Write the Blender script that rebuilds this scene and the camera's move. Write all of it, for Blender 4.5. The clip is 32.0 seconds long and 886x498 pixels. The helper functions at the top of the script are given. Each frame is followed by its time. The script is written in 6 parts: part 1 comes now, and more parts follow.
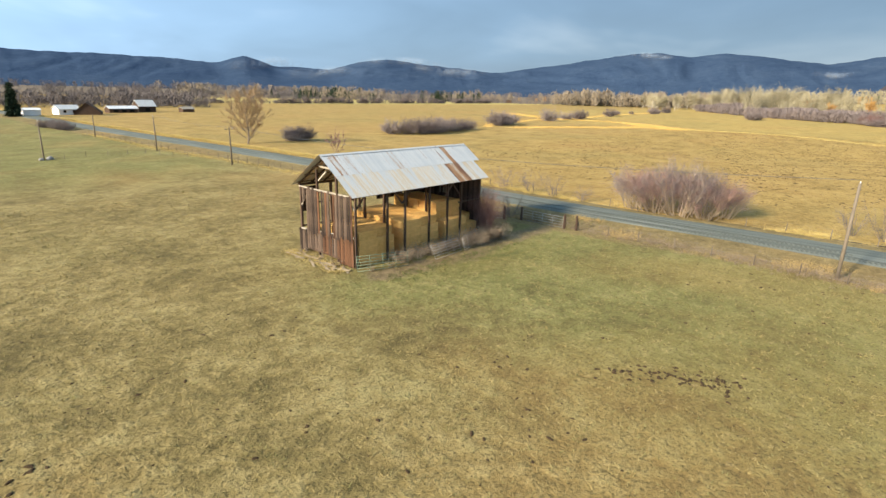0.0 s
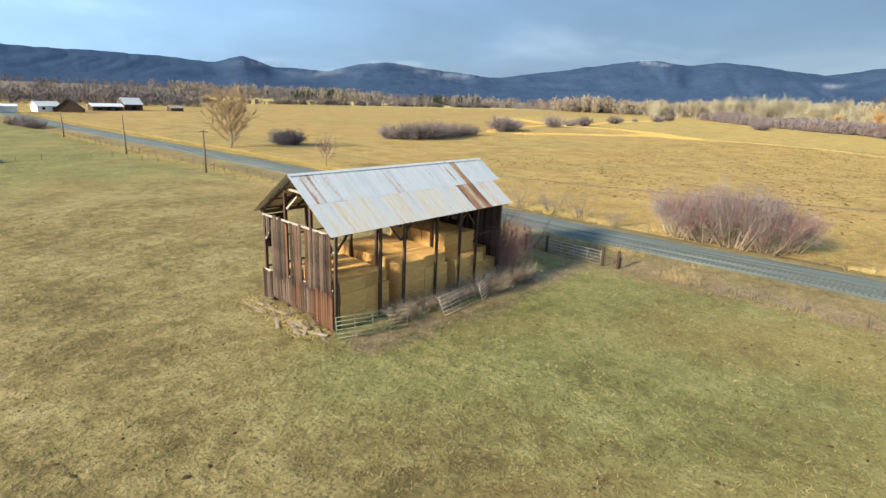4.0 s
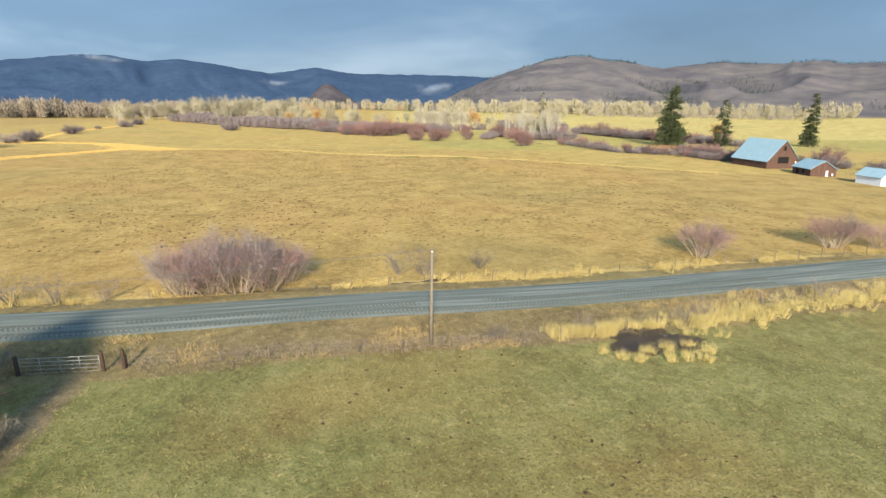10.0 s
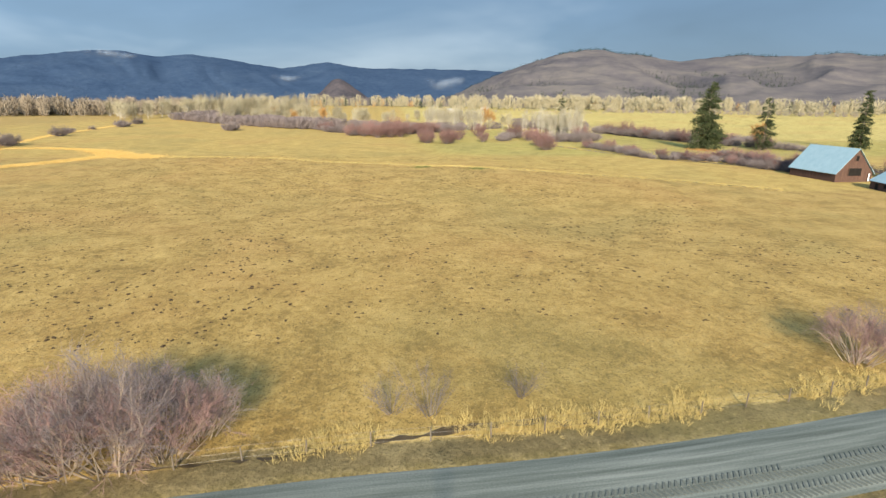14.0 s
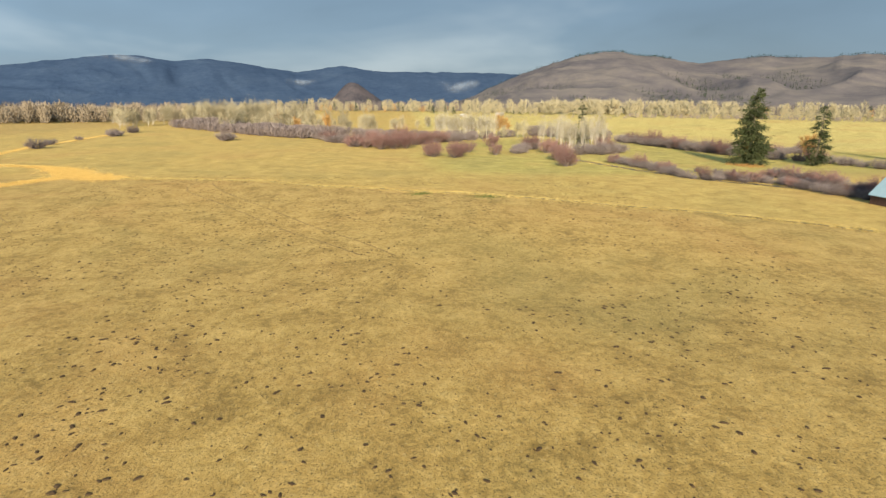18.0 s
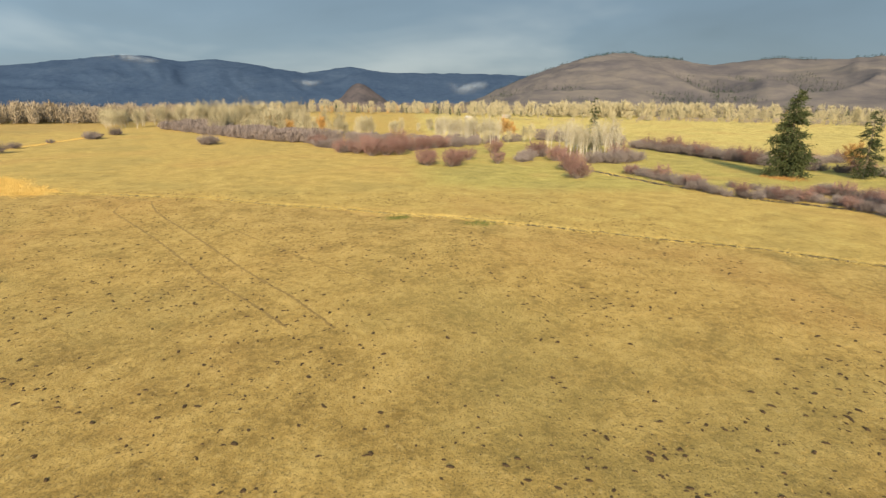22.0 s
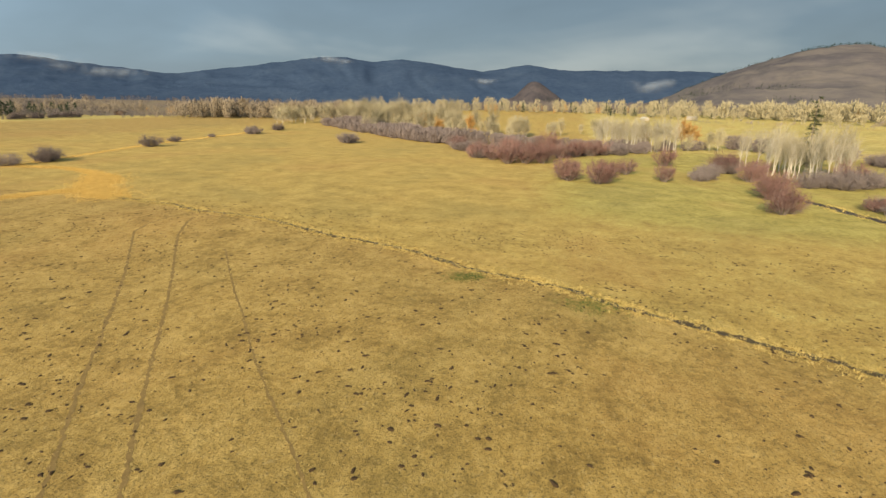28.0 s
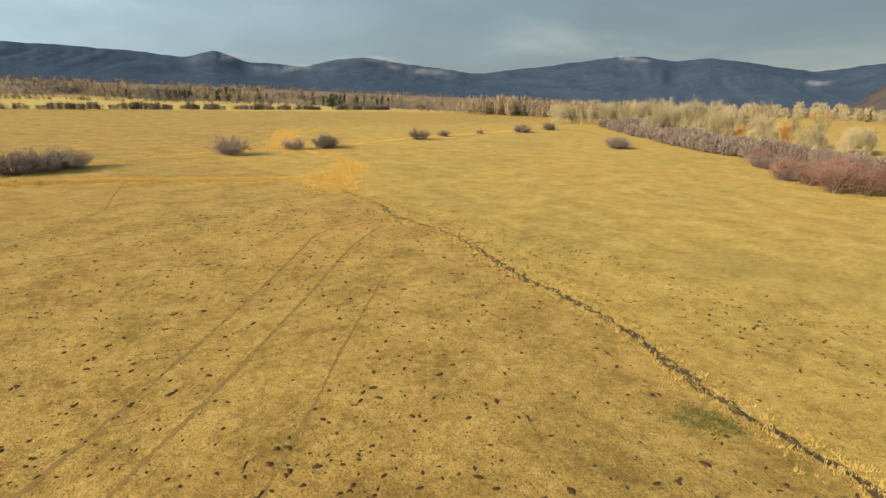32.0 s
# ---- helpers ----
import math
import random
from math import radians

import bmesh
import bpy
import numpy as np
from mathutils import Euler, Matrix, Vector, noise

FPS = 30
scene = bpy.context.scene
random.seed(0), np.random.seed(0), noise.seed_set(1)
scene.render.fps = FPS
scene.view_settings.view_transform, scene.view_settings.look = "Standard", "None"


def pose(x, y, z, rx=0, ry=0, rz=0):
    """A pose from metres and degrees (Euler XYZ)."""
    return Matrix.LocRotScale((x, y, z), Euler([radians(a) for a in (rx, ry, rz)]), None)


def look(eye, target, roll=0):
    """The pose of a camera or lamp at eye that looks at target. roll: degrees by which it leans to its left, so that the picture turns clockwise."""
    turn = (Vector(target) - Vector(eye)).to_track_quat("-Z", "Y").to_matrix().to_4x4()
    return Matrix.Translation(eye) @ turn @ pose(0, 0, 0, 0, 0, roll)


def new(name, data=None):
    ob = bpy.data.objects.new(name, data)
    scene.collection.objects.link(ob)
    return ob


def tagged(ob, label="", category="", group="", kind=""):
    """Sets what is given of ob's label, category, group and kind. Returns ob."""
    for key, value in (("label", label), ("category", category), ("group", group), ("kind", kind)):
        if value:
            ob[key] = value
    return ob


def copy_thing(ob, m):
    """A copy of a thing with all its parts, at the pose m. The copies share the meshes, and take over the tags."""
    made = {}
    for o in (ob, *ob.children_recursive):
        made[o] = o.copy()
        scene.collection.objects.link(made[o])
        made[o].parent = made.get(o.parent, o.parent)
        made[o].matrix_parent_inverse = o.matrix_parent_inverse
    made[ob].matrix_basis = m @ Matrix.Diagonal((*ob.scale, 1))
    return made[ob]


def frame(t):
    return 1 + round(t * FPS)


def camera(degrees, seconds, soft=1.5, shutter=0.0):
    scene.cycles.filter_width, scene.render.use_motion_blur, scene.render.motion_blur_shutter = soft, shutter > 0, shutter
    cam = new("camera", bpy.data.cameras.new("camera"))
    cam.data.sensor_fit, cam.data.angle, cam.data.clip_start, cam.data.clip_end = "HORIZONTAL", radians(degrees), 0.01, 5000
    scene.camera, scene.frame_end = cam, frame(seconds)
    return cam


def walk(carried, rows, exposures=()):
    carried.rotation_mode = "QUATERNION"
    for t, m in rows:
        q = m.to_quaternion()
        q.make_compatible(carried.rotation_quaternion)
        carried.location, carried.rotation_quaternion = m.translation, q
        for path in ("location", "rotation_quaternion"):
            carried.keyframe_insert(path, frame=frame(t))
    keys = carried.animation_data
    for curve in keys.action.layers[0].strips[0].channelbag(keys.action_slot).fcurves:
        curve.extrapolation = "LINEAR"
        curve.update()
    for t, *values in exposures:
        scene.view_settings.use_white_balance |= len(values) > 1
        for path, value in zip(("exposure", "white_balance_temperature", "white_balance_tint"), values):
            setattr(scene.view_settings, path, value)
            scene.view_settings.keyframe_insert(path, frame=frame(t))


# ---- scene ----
cam = camera(79.5, 32.0)
# seconds, eye x, y, z in metres, yaw, pitch, roll in degrees
PATH = [
    (0, -4.44, 4.18, 14.49, -46.89, -16.37, 1.48),
    (0.5, -2.68, 5.90, 14.57, -46.64, -16.50, 1.43),
    (1, -0.90, 7.73, 14.70, -46.35, -16.54, 1.37),
    (1.5, 0.73, 9.47, 14.79, -46.11, -16.54, 1.32),
    (2, 1.98, 10.72, 14.80, -45.73, -16.46, 1.29),
    (2.5, 2.89, 11.76, 14.80, -45.46, -16.35, 1.30),
    (3, 3.52, 12.63, 14.63, -44.82, -16.27, 1.49),
    (3.5, 3.91, 13.33, 14.38, -45.07, -16.14, 1.90),
    (4, 4.08, 13.82, 14.16, -47.36, -15.97, 2.54),
    (4.5, 4.03, 14.07, 14.11, -52.85, -15.74, 3.22),
    (5, 3.92, 14.18, 14.19, -62.88, -15.17, 3.03),
    (5.5, 3.73, 14.28, 14.15, -71.36, -14.69, 2.84),
    (6, 3.47, 14.17, 14.35, -78.46, -14.56, 2.34),
    (6.5, 3.24, 14.12, 14.51, -84.98, -14.37, 1.82),
    (7, 3.14, 14.09, 14.75, -90.85, -14.39, 1.41),
    (7.5, 3.20, 14.12, 15.22, -94.34, -14.39, 1.19),
    (8, 3.44, 14.25, 15.91, -96.25, -14.43, 1.13),
    (8.5, 3.84, 14.33, 16.78, -96.95, -14.56, 1.07),
    (9, 4.69, 14.38, 17.79, -97.67, -14.65, 1.03),
    (9.5, 5.96, 14.44, 18.89, -98.15, -14.70, 0.99),
    (10, 7.82, 14.46, 19.91, -98.43, -14.85, 0.89),
    (10.5, 10.30, 14.40, 20.88, -98.73, -14.89, 0.90),
    (11, 13.15, 14.24, 21.80, -98.89, -14.96, 0.83),
    (11.5, 16.29, 14.01, 22.54, -98.73, -15.08, 0.81),
    (12, 19.77, 13.67, 22.96, -98.45, -15.16, 0.81),
    (12.5, 23.38, 13.21, 23.00, -98.11, -15.22, 0.80),
    (13, 27.14, 12.66, 22.98, -97.78, -15.38, 0.80),
    (13.5, 30.97, 11.98, 22.80, -97.45, -15.42, 0.75),
    (14, 34.80, 11.23, 22.84, -97.17, -15.44, 0.74),
    (14.5, 38.74, 10.42, 23.14, -96.94, -15.41, 0.69),
    (15, 42.97, 9.56, 23.69, -96.72, -15.37, 0.57),
    (15.5, 47.18, 8.60, 24.31, -96.52, -15.32, 0.52),
    (16, 51.36, 7.62, 24.94, -96.30, -15.29, 0.57),
    (16.5, 55.47, 6.64, 25.48, -96.10, -15.27, 0.63),
    (17, 59.33, 5.63, 25.67, -95.86, -15.28, 0.54),
    (17.5, 63.19, 4.63, 25.86, -95.70, -15.20, 0.56),
    (18, 66.98, 3.54, 26.01, -95.52, -15.18, 0.56),
    (18.5, 70.77, 2.49, 26.09, -95.38, -15.14, 0.60),
    (19, 74.57, 1.40, 26.21, -95.25, -15.08, 0.61),
    (19.5, 78.40, 0.34, 26.34, -95.16, -15.07, 0.62),
    (20, 82.21, -0.79, 26.38, -95.04, -15.06, 0.58),
    (20.5, 85.92, -1.89, 26.41, -94.94, -14.99, 0.62),
    (21, 89.61, -3.02, 26.46, -94.83, -15.03, 0.67),
    (21.5, 93.35, -4.13, 26.54, -94.76, -15.05, 0.64),
    (22, 97.12, -5.10, 26.57, -94.70, -15.06, 0.78),
    (22.5, 100.90, -6.05, 26.58, -94.68, -15.05, 0.77),
    (23, 104.69, -7.15, 26.56, -94.61, -15.12, 0.73),
    (23.5, 108.56, -8.29, 26.52, -94.53, -15.11, 0.80),
    (24, 112.40, -9.36, 26.58, -94.48, -15.12, 0.80),
    (24.5, 116.29, -10.43, 26.70, -94.42, -15.17, 0.80),
    (25, 119.95, -11.54, 26.85, -94.36, -15.20, 0.63),
    (25.5, 123.58, -12.79, 27.06, -94.27, -15.23, 0.52),
    (26, 127.30, -14.09, 27.20, -94.16, -15.27, 0.53),
    (26.5, 131.17, -15.38, 27.20, -94.06, -15.27, 0.61),
    (27, 135.20, -16.71, 27.28, -93.95, -15.31, 0.62),
    (27.5, 139.75, -17.83, 27.09, -88.95, -15.25, 0.86),
    (28, 144.65, -18.90, 26.76, -76.63, -15.51, 1.30),
    (28.5, 149.27, -19.40, 26.46, -72.19, -15.59, 1.56),
    (29, 153.79, -19.62, 26.15, -65.15, -15.78, 1.74),
    (29.5, 158.20, -19.48, 25.96, -61.80, -15.89, 1.93),
    (30, 162.30, -19.05, 25.78, -60.52, -15.92, 2.02),
    (30.5, 166.51, -18.26, 25.62, -55.35, -16.10, 2.23),
    (31, 170.63, -17.15, 25.58, -49.95, -16.28, 2.43),
    (31.5, 174.34, -15.81, 25.57, -48.18, -16.38, 2.58),
    (32, 177.86, -14.06, 25.81, -47.48, -16.41, 2.61),
]
walk(cam, [(t, pose(x, y, z, 90 + pitch, 0, yaw) @ pose(0, 0, 0, 0, 0, roll)) for t, x, y, z, yaw, pitch, roll in PATH], [(0, 0.91, 6350, 10), (6, 0.92, 5950, 10), (13, 0.86, 6050, 10), (19, 0.75, 6900, 9), (24, 0.64, 7300, 9), (28, 0.48, 7350, 9), (32, 0.53, 8100, 8)])

# ---- sky and sun ----
SUN_ELEV, SUN_DIR = 23.0, Vector((-1.0, 0.13, 0.0)).normalized()
world = bpy.data.worlds.new("sky")
scene.world = world
world.use_nodes = True
wn, wl = world.node_tree.nodes, world.node_tree.links
wn.clear()


def wnode(kind, **values):
    n = wn.new(kind)
    for k, v in values.items():
        n.inputs[k].default_value = v
    return n


w_out = wn.new("ShaderNodeOutputWorld")
w_bg = wnode("ShaderNodeBackground", Strength=0.093)
w_sky = wn.new("ShaderNodeTexSky")
w_sky.sky_type, w_sky.sun_disc = "NISHITA", False
w_sky.sun_elevation = radians(SUN_ELEV)
w_sky.sun_rotation = math.atan2(SUN_DIR.x, SUN_DIR.y)
w_co = wn.new("ShaderNodeTexCoord")
w_sep = wn.new("ShaderNodeSeparateXYZ")
wl.new(w_co.outputs["Generated"], w_sep.inputs[0])
# a cloud deck: the direction is cast on to a flat ceiling above the valley
w_zz = wn.new("ShaderNodeMath")
w_zz.operation = "MAXIMUM"
w_zz.inputs[1].default_value = 0.0
wl.new(w_sep.outputs["Z"], w_zz.inputs[0])
w_za = wn.new("ShaderNodeMath")
w_za.operation = "ADD"
w_za.inputs[1].default_value = 0.2
wl.new(w_zz.outputs[0], w_za.inputs[0])
w_cc = wn.new("ShaderNodeCombineXYZ")
for axis in ("X", "Y"):
    d = wn.new("ShaderNodeMath")
    d.operation = "DIVIDE"
    wl.new(w_sep.outputs[axis], d.inputs[0])
    wl.new(w_za.outputs[0], d.inputs[1])
    wl.new(d.outputs[0], w_cc.inputs[axis])
w_n1 = wnode("ShaderNodeTexNoise", Scale=0.42, Detail=4.0, Roughness=0.5, Distortion=0.8)
w_n2 = wnode("ShaderNodeTexNoise", Scale=1.1, Detail=4.0, Roughness=0.5, Distortion=0.5)
for n in (w_n1, w_n2):
    wl.new(w_cc.outputs[0], n.inputs["Vector"])
w_mix = wn.new("ShaderNodeMath")
w_mix.operation = "MULTIPLY_ADD"
w_mix.inputs[1].default_value = 0.30
wl.new(w_n2.outputs["Fac"], w_mix.inputs[0])
wl.new(w_n1.outputs["Fac"], w_mix.inputs[2])
w_ramp = wn.new("ShaderNodeValToRGB")
cr = w_ramp.color_ramp
cr.elements[0].position, cr.elements[0].color = 0.42, (1.1, 1.75, 2.5, 1)
cr.elements[1].position, cr.elements[1].color = 0.92, (3.3, 4.1, 4.9, 1)
e = cr.elements.new(0.65)
e.color = (1.5, 2.35, 3.35, 1)
wl.new(w_mix.outputs[0], w_ramp.inputs["Fac"])
w_blend = wn.new("ShaderNodeMix")
w_blend.data_type = "RGBA"
w_blend.inputs["Factor"].default_value = 0.88
wl.new(w_sky.outputs["Color"], w_blend.inputs["A"])
# the deck is brighter towards the low sun
w_dot = wn.new("ShaderNodeVectorMath")
w_dot.operation = "DOT_PRODUCT"
w_dot.inputs[1].default_value = SUN_DIR
wl.new(w_co.outputs["Generated"], w_dot.inputs[0])
w_glow = wn.new("ShaderNodeMapRange")
for key, value in (("From Min", -0.8), ("From Max", 0.25), ("To Min", 0.88), ("To Max", 2.1)):
    w_glow.inputs[key].default_value = value
wl.new(w_dot.outputs["Value"], w_glow.inputs["Value"])
w_lit = wn.new("ShaderNodeVectorMath")
w_lit.operation = "SCALE"
wl.new(w_ramp.outputs["Color"], w_lit.inputs[0])
wl.new(w_glow.outputs["Result"], w_lit.inputs["Scale"])
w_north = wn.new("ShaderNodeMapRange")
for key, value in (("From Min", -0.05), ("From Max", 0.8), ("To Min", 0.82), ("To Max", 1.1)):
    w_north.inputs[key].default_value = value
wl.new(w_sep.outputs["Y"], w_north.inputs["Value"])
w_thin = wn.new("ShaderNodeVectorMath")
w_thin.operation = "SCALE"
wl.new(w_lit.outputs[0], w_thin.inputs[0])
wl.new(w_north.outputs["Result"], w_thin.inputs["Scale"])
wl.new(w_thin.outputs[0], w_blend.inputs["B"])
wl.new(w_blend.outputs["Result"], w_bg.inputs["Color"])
wl.new(w_bg.outputs[0], w_out.inputs["Surface"])

sun = new("sun", bpy.data.lights.new("sun", "SUN"))
sun.data.energy, sun.data.angle, sun.data.color = 5.0, radians(6.0), (1.0, 0.86, 0.64)
sun_from = (SUN_DIR * math.cos(radians(SUN_ELEV)) + Vector((0, 0, math.sin(radians(SUN_ELEV)))))
sun.matrix_world = look(sun_from * 100, (0, 0, 0))


# ---- materials ----
def material(name, rough=0.9, metal=0.0, spec=0.2):
    m = bpy.data.materials.new(name)
    m.use_nodes = True
    b = m.node_tree.nodes["Principled BSDF"]
    b.inputs["Roughness"].default_value = rough
    b.inputs["Metallic"].default_value = metal
    b.inputs["Specular IOR Level"].default_value = spec
    return m, m.node_tree.nodes, m.node_tree.links, b


def node(nodes, kind, **values):
    n = nodes.new(kind)
    for k, v in values.items():
        n.inputs[k].default_value = v
    return n


def link_noise(nodes, links, vec, scale, detail=4.0, rough=0.6, distort=0.0):
    n = node(nodes, "ShaderNodeTexNoise", Scale=scale, Detail=detail, Roughness=rough, Distortion=distort)
    links.new(vec, n.inputs["Vector"])
    return n.outputs["Fac"]


def ramp(nodes, links, fac, stops):
    r = nodes.new("ShaderNodeValToRGB")
    els = r.color_ramp.elements
    while len(els) < len(stops):
        els.new(0.5)
    for el, (p, c) in zip(els, stops):
        el.position, el.color = p, (*c, 1)
    links.new(fac, r.inputs["Fac"])
    return r.outputs["Color"]


def blend(nodes, links, fac, a, b, how="MIX"):
    n = nodes.new("ShaderNodeMix")
    n.data_type, n.blend_type = "RGBA", how
    for socket, v in (("Factor", fac), ("A", a), ("B", b)):
        s = n.inputs[socket]
        if isinstance(v, (int, float)):
            s.default_value = v
        elif isinstance(v, tuple):
            s.default_value = (*v, 1)
        else:
            links.new(v, s)
    return n.outputs["Result"]


def calc(nodes, links, op, a, b=None, c=None):
    n = nodes.new("ShaderNodeMath")
    n.operation = op
    for i, v in enumerate((a, b, c)):
        if v is None:
            continue
        if isinstance(v, (int, float)):
            n.inputs[i].default_value = v
        else:
            links.new(v, n.inputs[i])
    return n.outputs[0]


def span(nodes, links, v, lo, hi):
    n = nodes.new("ShaderNodeMapRange")
    n.interpolation_type = "SMOOTHSTEP"
    links.new(v, n.inputs["Value"])
    n.inputs["From Min"].default_value, n.inputs["From Max"].default_value = lo, hi
    return n.outputs["Result"]


def relief(nodes, links, bsdf, height, strength=0.5, distance=0.05):
    b = node(nodes, "ShaderNodeBump", Strength=strength, Distance=distance)
    links.new(height, b.inputs["Height"])
    links.new(b.outputs["Normal"], bsdf.inputs["Normal"])


def plain(name, c1, c2, scale=2.0, rough=0.85, metal=0.0, bump=0.3, stretch=None, spread=(0.3, 0.7), rnd=0.0, spec=0.2, coords="Object", dist=0.02):
    """Two tones blended by noise at two scales, with fine relief. stretch: scale of the noise along x, y, z; rnd: shift from piece to piece."""
    m, n, l, b = material(name, rough, metal, spec)
    co = n.new("ShaderNodeTexCoord").outputs[coords]
    if stretch:
        mp = n.new("ShaderNodeMapping")
        mp.inputs["Scale"].default_value = stretch
        l.new(co, mp.inputs["Vector"])
        co = mp.outputs["Vector"]
    big = link_noise(n, l, co, scale, 4)
    fine = link_noise(n, l, co, scale * 9, 3)
    f = calc(n, l, "MULTIPLY_ADD", fine, 0.4, calc(n, l, "MULTIPLY", big, 0.6))
    if rnd:
        r = n.new("ShaderNodeObjectInfo").outputs["Random"]
        f = calc(n, l, "ADD", f, calc(n, l, "MULTIPLY", calc(n, l, "SUBTRACT", r, 0.5), rnd))
    l.new(ramp(n, l, f, [(spread[0], c1), (spread[1], c2)]), b.inputs["Base Color"])
    if bump:
        relief(n, l, b, fine, bump, dist)
    return m


def ground_material():
    """Dry pasture. The mesh carries what grows where (green, verge, meadow, gold, marsh, soil) and where far fields are
    coloured as sunlit (sunny); noise frays the borders.
    """
    m, n, l, b = material("pasture", 0.95, 0, 0.1)
    co = n.new("ShaderNodeNewGeometry").outputs["Position"]
    broad = link_noise(n, l, co, 0.02, 5, 0.6, 0.4)
    mid = link_noise(n, l, co, 0.14, 5, 0.65, 0.3)
    fine = link_noise(n, l, co, 0.9, 5, 0.7, 0.2)
    grain = link_noise(n, l, co, 5.0, 4, 0.75)
    fm = calc(n, l, "MULTIPLY_ADD", fine, 0.5, calc(n, l, "MULTIPLY", mid, 0.5))

    def zone(name, lo=0.35, hi=0.65, fray=0.55):
        at = n.new("ShaderNodeAttribute")
        at.attribute_name = name
        v = calc(n, l, "ADD", at.outputs["Fac"], calc(n, l, "MULTIPLY", calc(n, l, "SUBTRACT", fm, 0.5), fray * 2))
        return span(n, l, v, lo, hi)

    col = ramp(n, l, fm, [(0.39, (0.12, 0.093, 0.034)), (0.50, (0.25, 0.187, 0.07)), (0.61, (0.42, 0.315, 0.137))])
    hay = ramp(n, l, fm, [(0.39, (0.22, 0.140, 0.040)), (0.50, (0.37, 0.243, 0.073)), (0.61, (0.49, 0.332, 0.110))])
    rich = ramp(n, l, fm, [(0.38, (0.27, 0.180, 0.050)), (0.50, (0.44, 0.302, 0.084)), (0.62, (0.56, 0.40, 0.128))])
    moss = ramp(n, l, fm, [(0.38, (0.20, 0.178, 0.045)), (0.50, (0.37, 0.312, 0.080)), (0.62, (0.52, 0.43, 0.135))])
    # pale yellow far fields, with sunshine put into the tone
    sunny = ramp(n, l, fm, [(0.38, (0.33, 0.255, 0.075)), (0.50, (0.51, 0.405, 0.128)), (0.62, (0.66, 0.54, 0.20))])
    scrub = ramp(n, l, fm, [(0.38, (0.085, 0.068, 0.066)), (0.62, (0.20, 0.160, 0.135))])
    wet = ramp(n, l, fm, [(0.37, (0.086, 0.096, 0.029)), (0.50, (0.172, 0.173, 0.054)), (0.63, (0.29, 0.258, 0.098))])
    verge = ramp(n, l, fm, [(0.37, (0.105, 0.080, 0.038)), (0.50, (0.20, 0.148, 0.066)), (0.63, (0.31, 0.232, 0.105))])
    gold = ramp(n, l, fm, [(0.37, (0.38, 0.238, 0.066)), (0.50, (0.53, 0.350, 0.103)), (0.63, (0.65, 0.47, 0.18))])
    soil = ramp(n, l, fm, [(0.37, (0.10, 0.075, 0.045)), (0.63, (0.27, 0.20, 0.12))])
    col = blend(n, l, zone("hay"), col, hay)
    col = blend(n, l, zone("meadow"), col, rich)
    col = blend(n, l, zone("moss", 0.25, 0.8, 0.8), col, moss)
    col = blend(n, l, zone("sunny", 0.3, 0.7, 0.5), col, sunny)
    col = blend(n, l, zone("scrub", 0.35, 0.65, 0.35), col, scrub)
    col = blend(n, l, zone("green", 0.2, 0.85, 0.9), col, wet)
    col = blend(n, l, zone("verge"), col, verge)
    col = blend(n, l, zone("gold", 0.4, 0.6, 0.4), col, gold)
    col = blend(n, l, zone("soil", 0.4, 0.7, 0.6), col, soil)
    # broad drifts of browner and greener growth, dark specks between the tufts
    col = blend(n, l, calc(n, l, "MULTIPLY", span(n, l, broad, 0.50, 0.68), 0.35), col, (0.20, 0.175, 0.06))
    col = blend(n, l, calc(n, l, "MULTIPLY", span(n, l, broad, 0.50, 0.34), 0.30), col, (0.40, 0.215, 0.07))
    clod = link_noise(n, l, co, 2.2, 3, 0.6, 0.6)
    col = blend(n, l, calc(n, l, "MULTIPLY", span(n, l, clod, 0.57, 0.72), 0.42), col, (0.48, 0.36, 0.16))
    col = blend(n, l, calc(n, l, "MULTIPLY", span(n, l, clod, 0.40, 0.27), 0.55), col, (0.085, 0.068, 0.03))
    speck = calc(n, l, "MULTIPLY", span(n, l, grain, 0.50, 0.34), 0.82)
    col = blend(n, l, speck, col, (0.08, 0.06, 0.026))
    l.new(col, b.inputs["Base Color"])
    # dry stalks catch the low light at a glancing view
    b.inputs["Sheen Weight"].default_value = 0.065
    b.inputs["Sheen Roughness"].default_value = 0.5
    b.inputs["Sheen Tint"].default_value = (1.0, 0.80, 0.42, 1)
    h = calc(n, l, "MULTIPLY_ADD", grain, 0.35, fine)
    relief(n, l, b, h, 0.85, 0.22)
    return m


M_GROUND = ground_material()


def gravel_material():
    m, n, l, b = material("gravel", 0.95, 0, 0.1)
    co = n.new("ShaderNodeTexCoord").outputs["UV"]
    s = n.new("ShaderNodeSeparateXYZ")
    l.new(co, s.inputs[0])
    u, v = s.outputs["X"], s.outputs["Y"]
    fine = link_noise(n, l, co, 9.0, 5, 0.7)
    mp = n.new("ShaderNodeMapping")
    mp.inputs["Scale"].default_value = (1.6, 0.06, 1)
    l.new(co, mp.inputs["Vector"])
    streak = link_noise(n, l, mp.outputs["Vector"], 1.0, 5, 0.6)
    f = calc(n, l, "MULTIPLY_ADD", fine, 0.35, calc(n, l, "MULTIPLY", streak, 0.65))
    col = ramp(n, l, f, [(0.36, (0.085, 0.094, 0.080)), (0.5, (0.158, 0.172, 0.148)), (0.64, (0.265, 0.275, 0.24))])
    l.new(col, b.inputs["Base Color"])
    relief(n, l, b, fine, 0.6, 0.03)
    return m


M_GRAVEL = gravel_material()


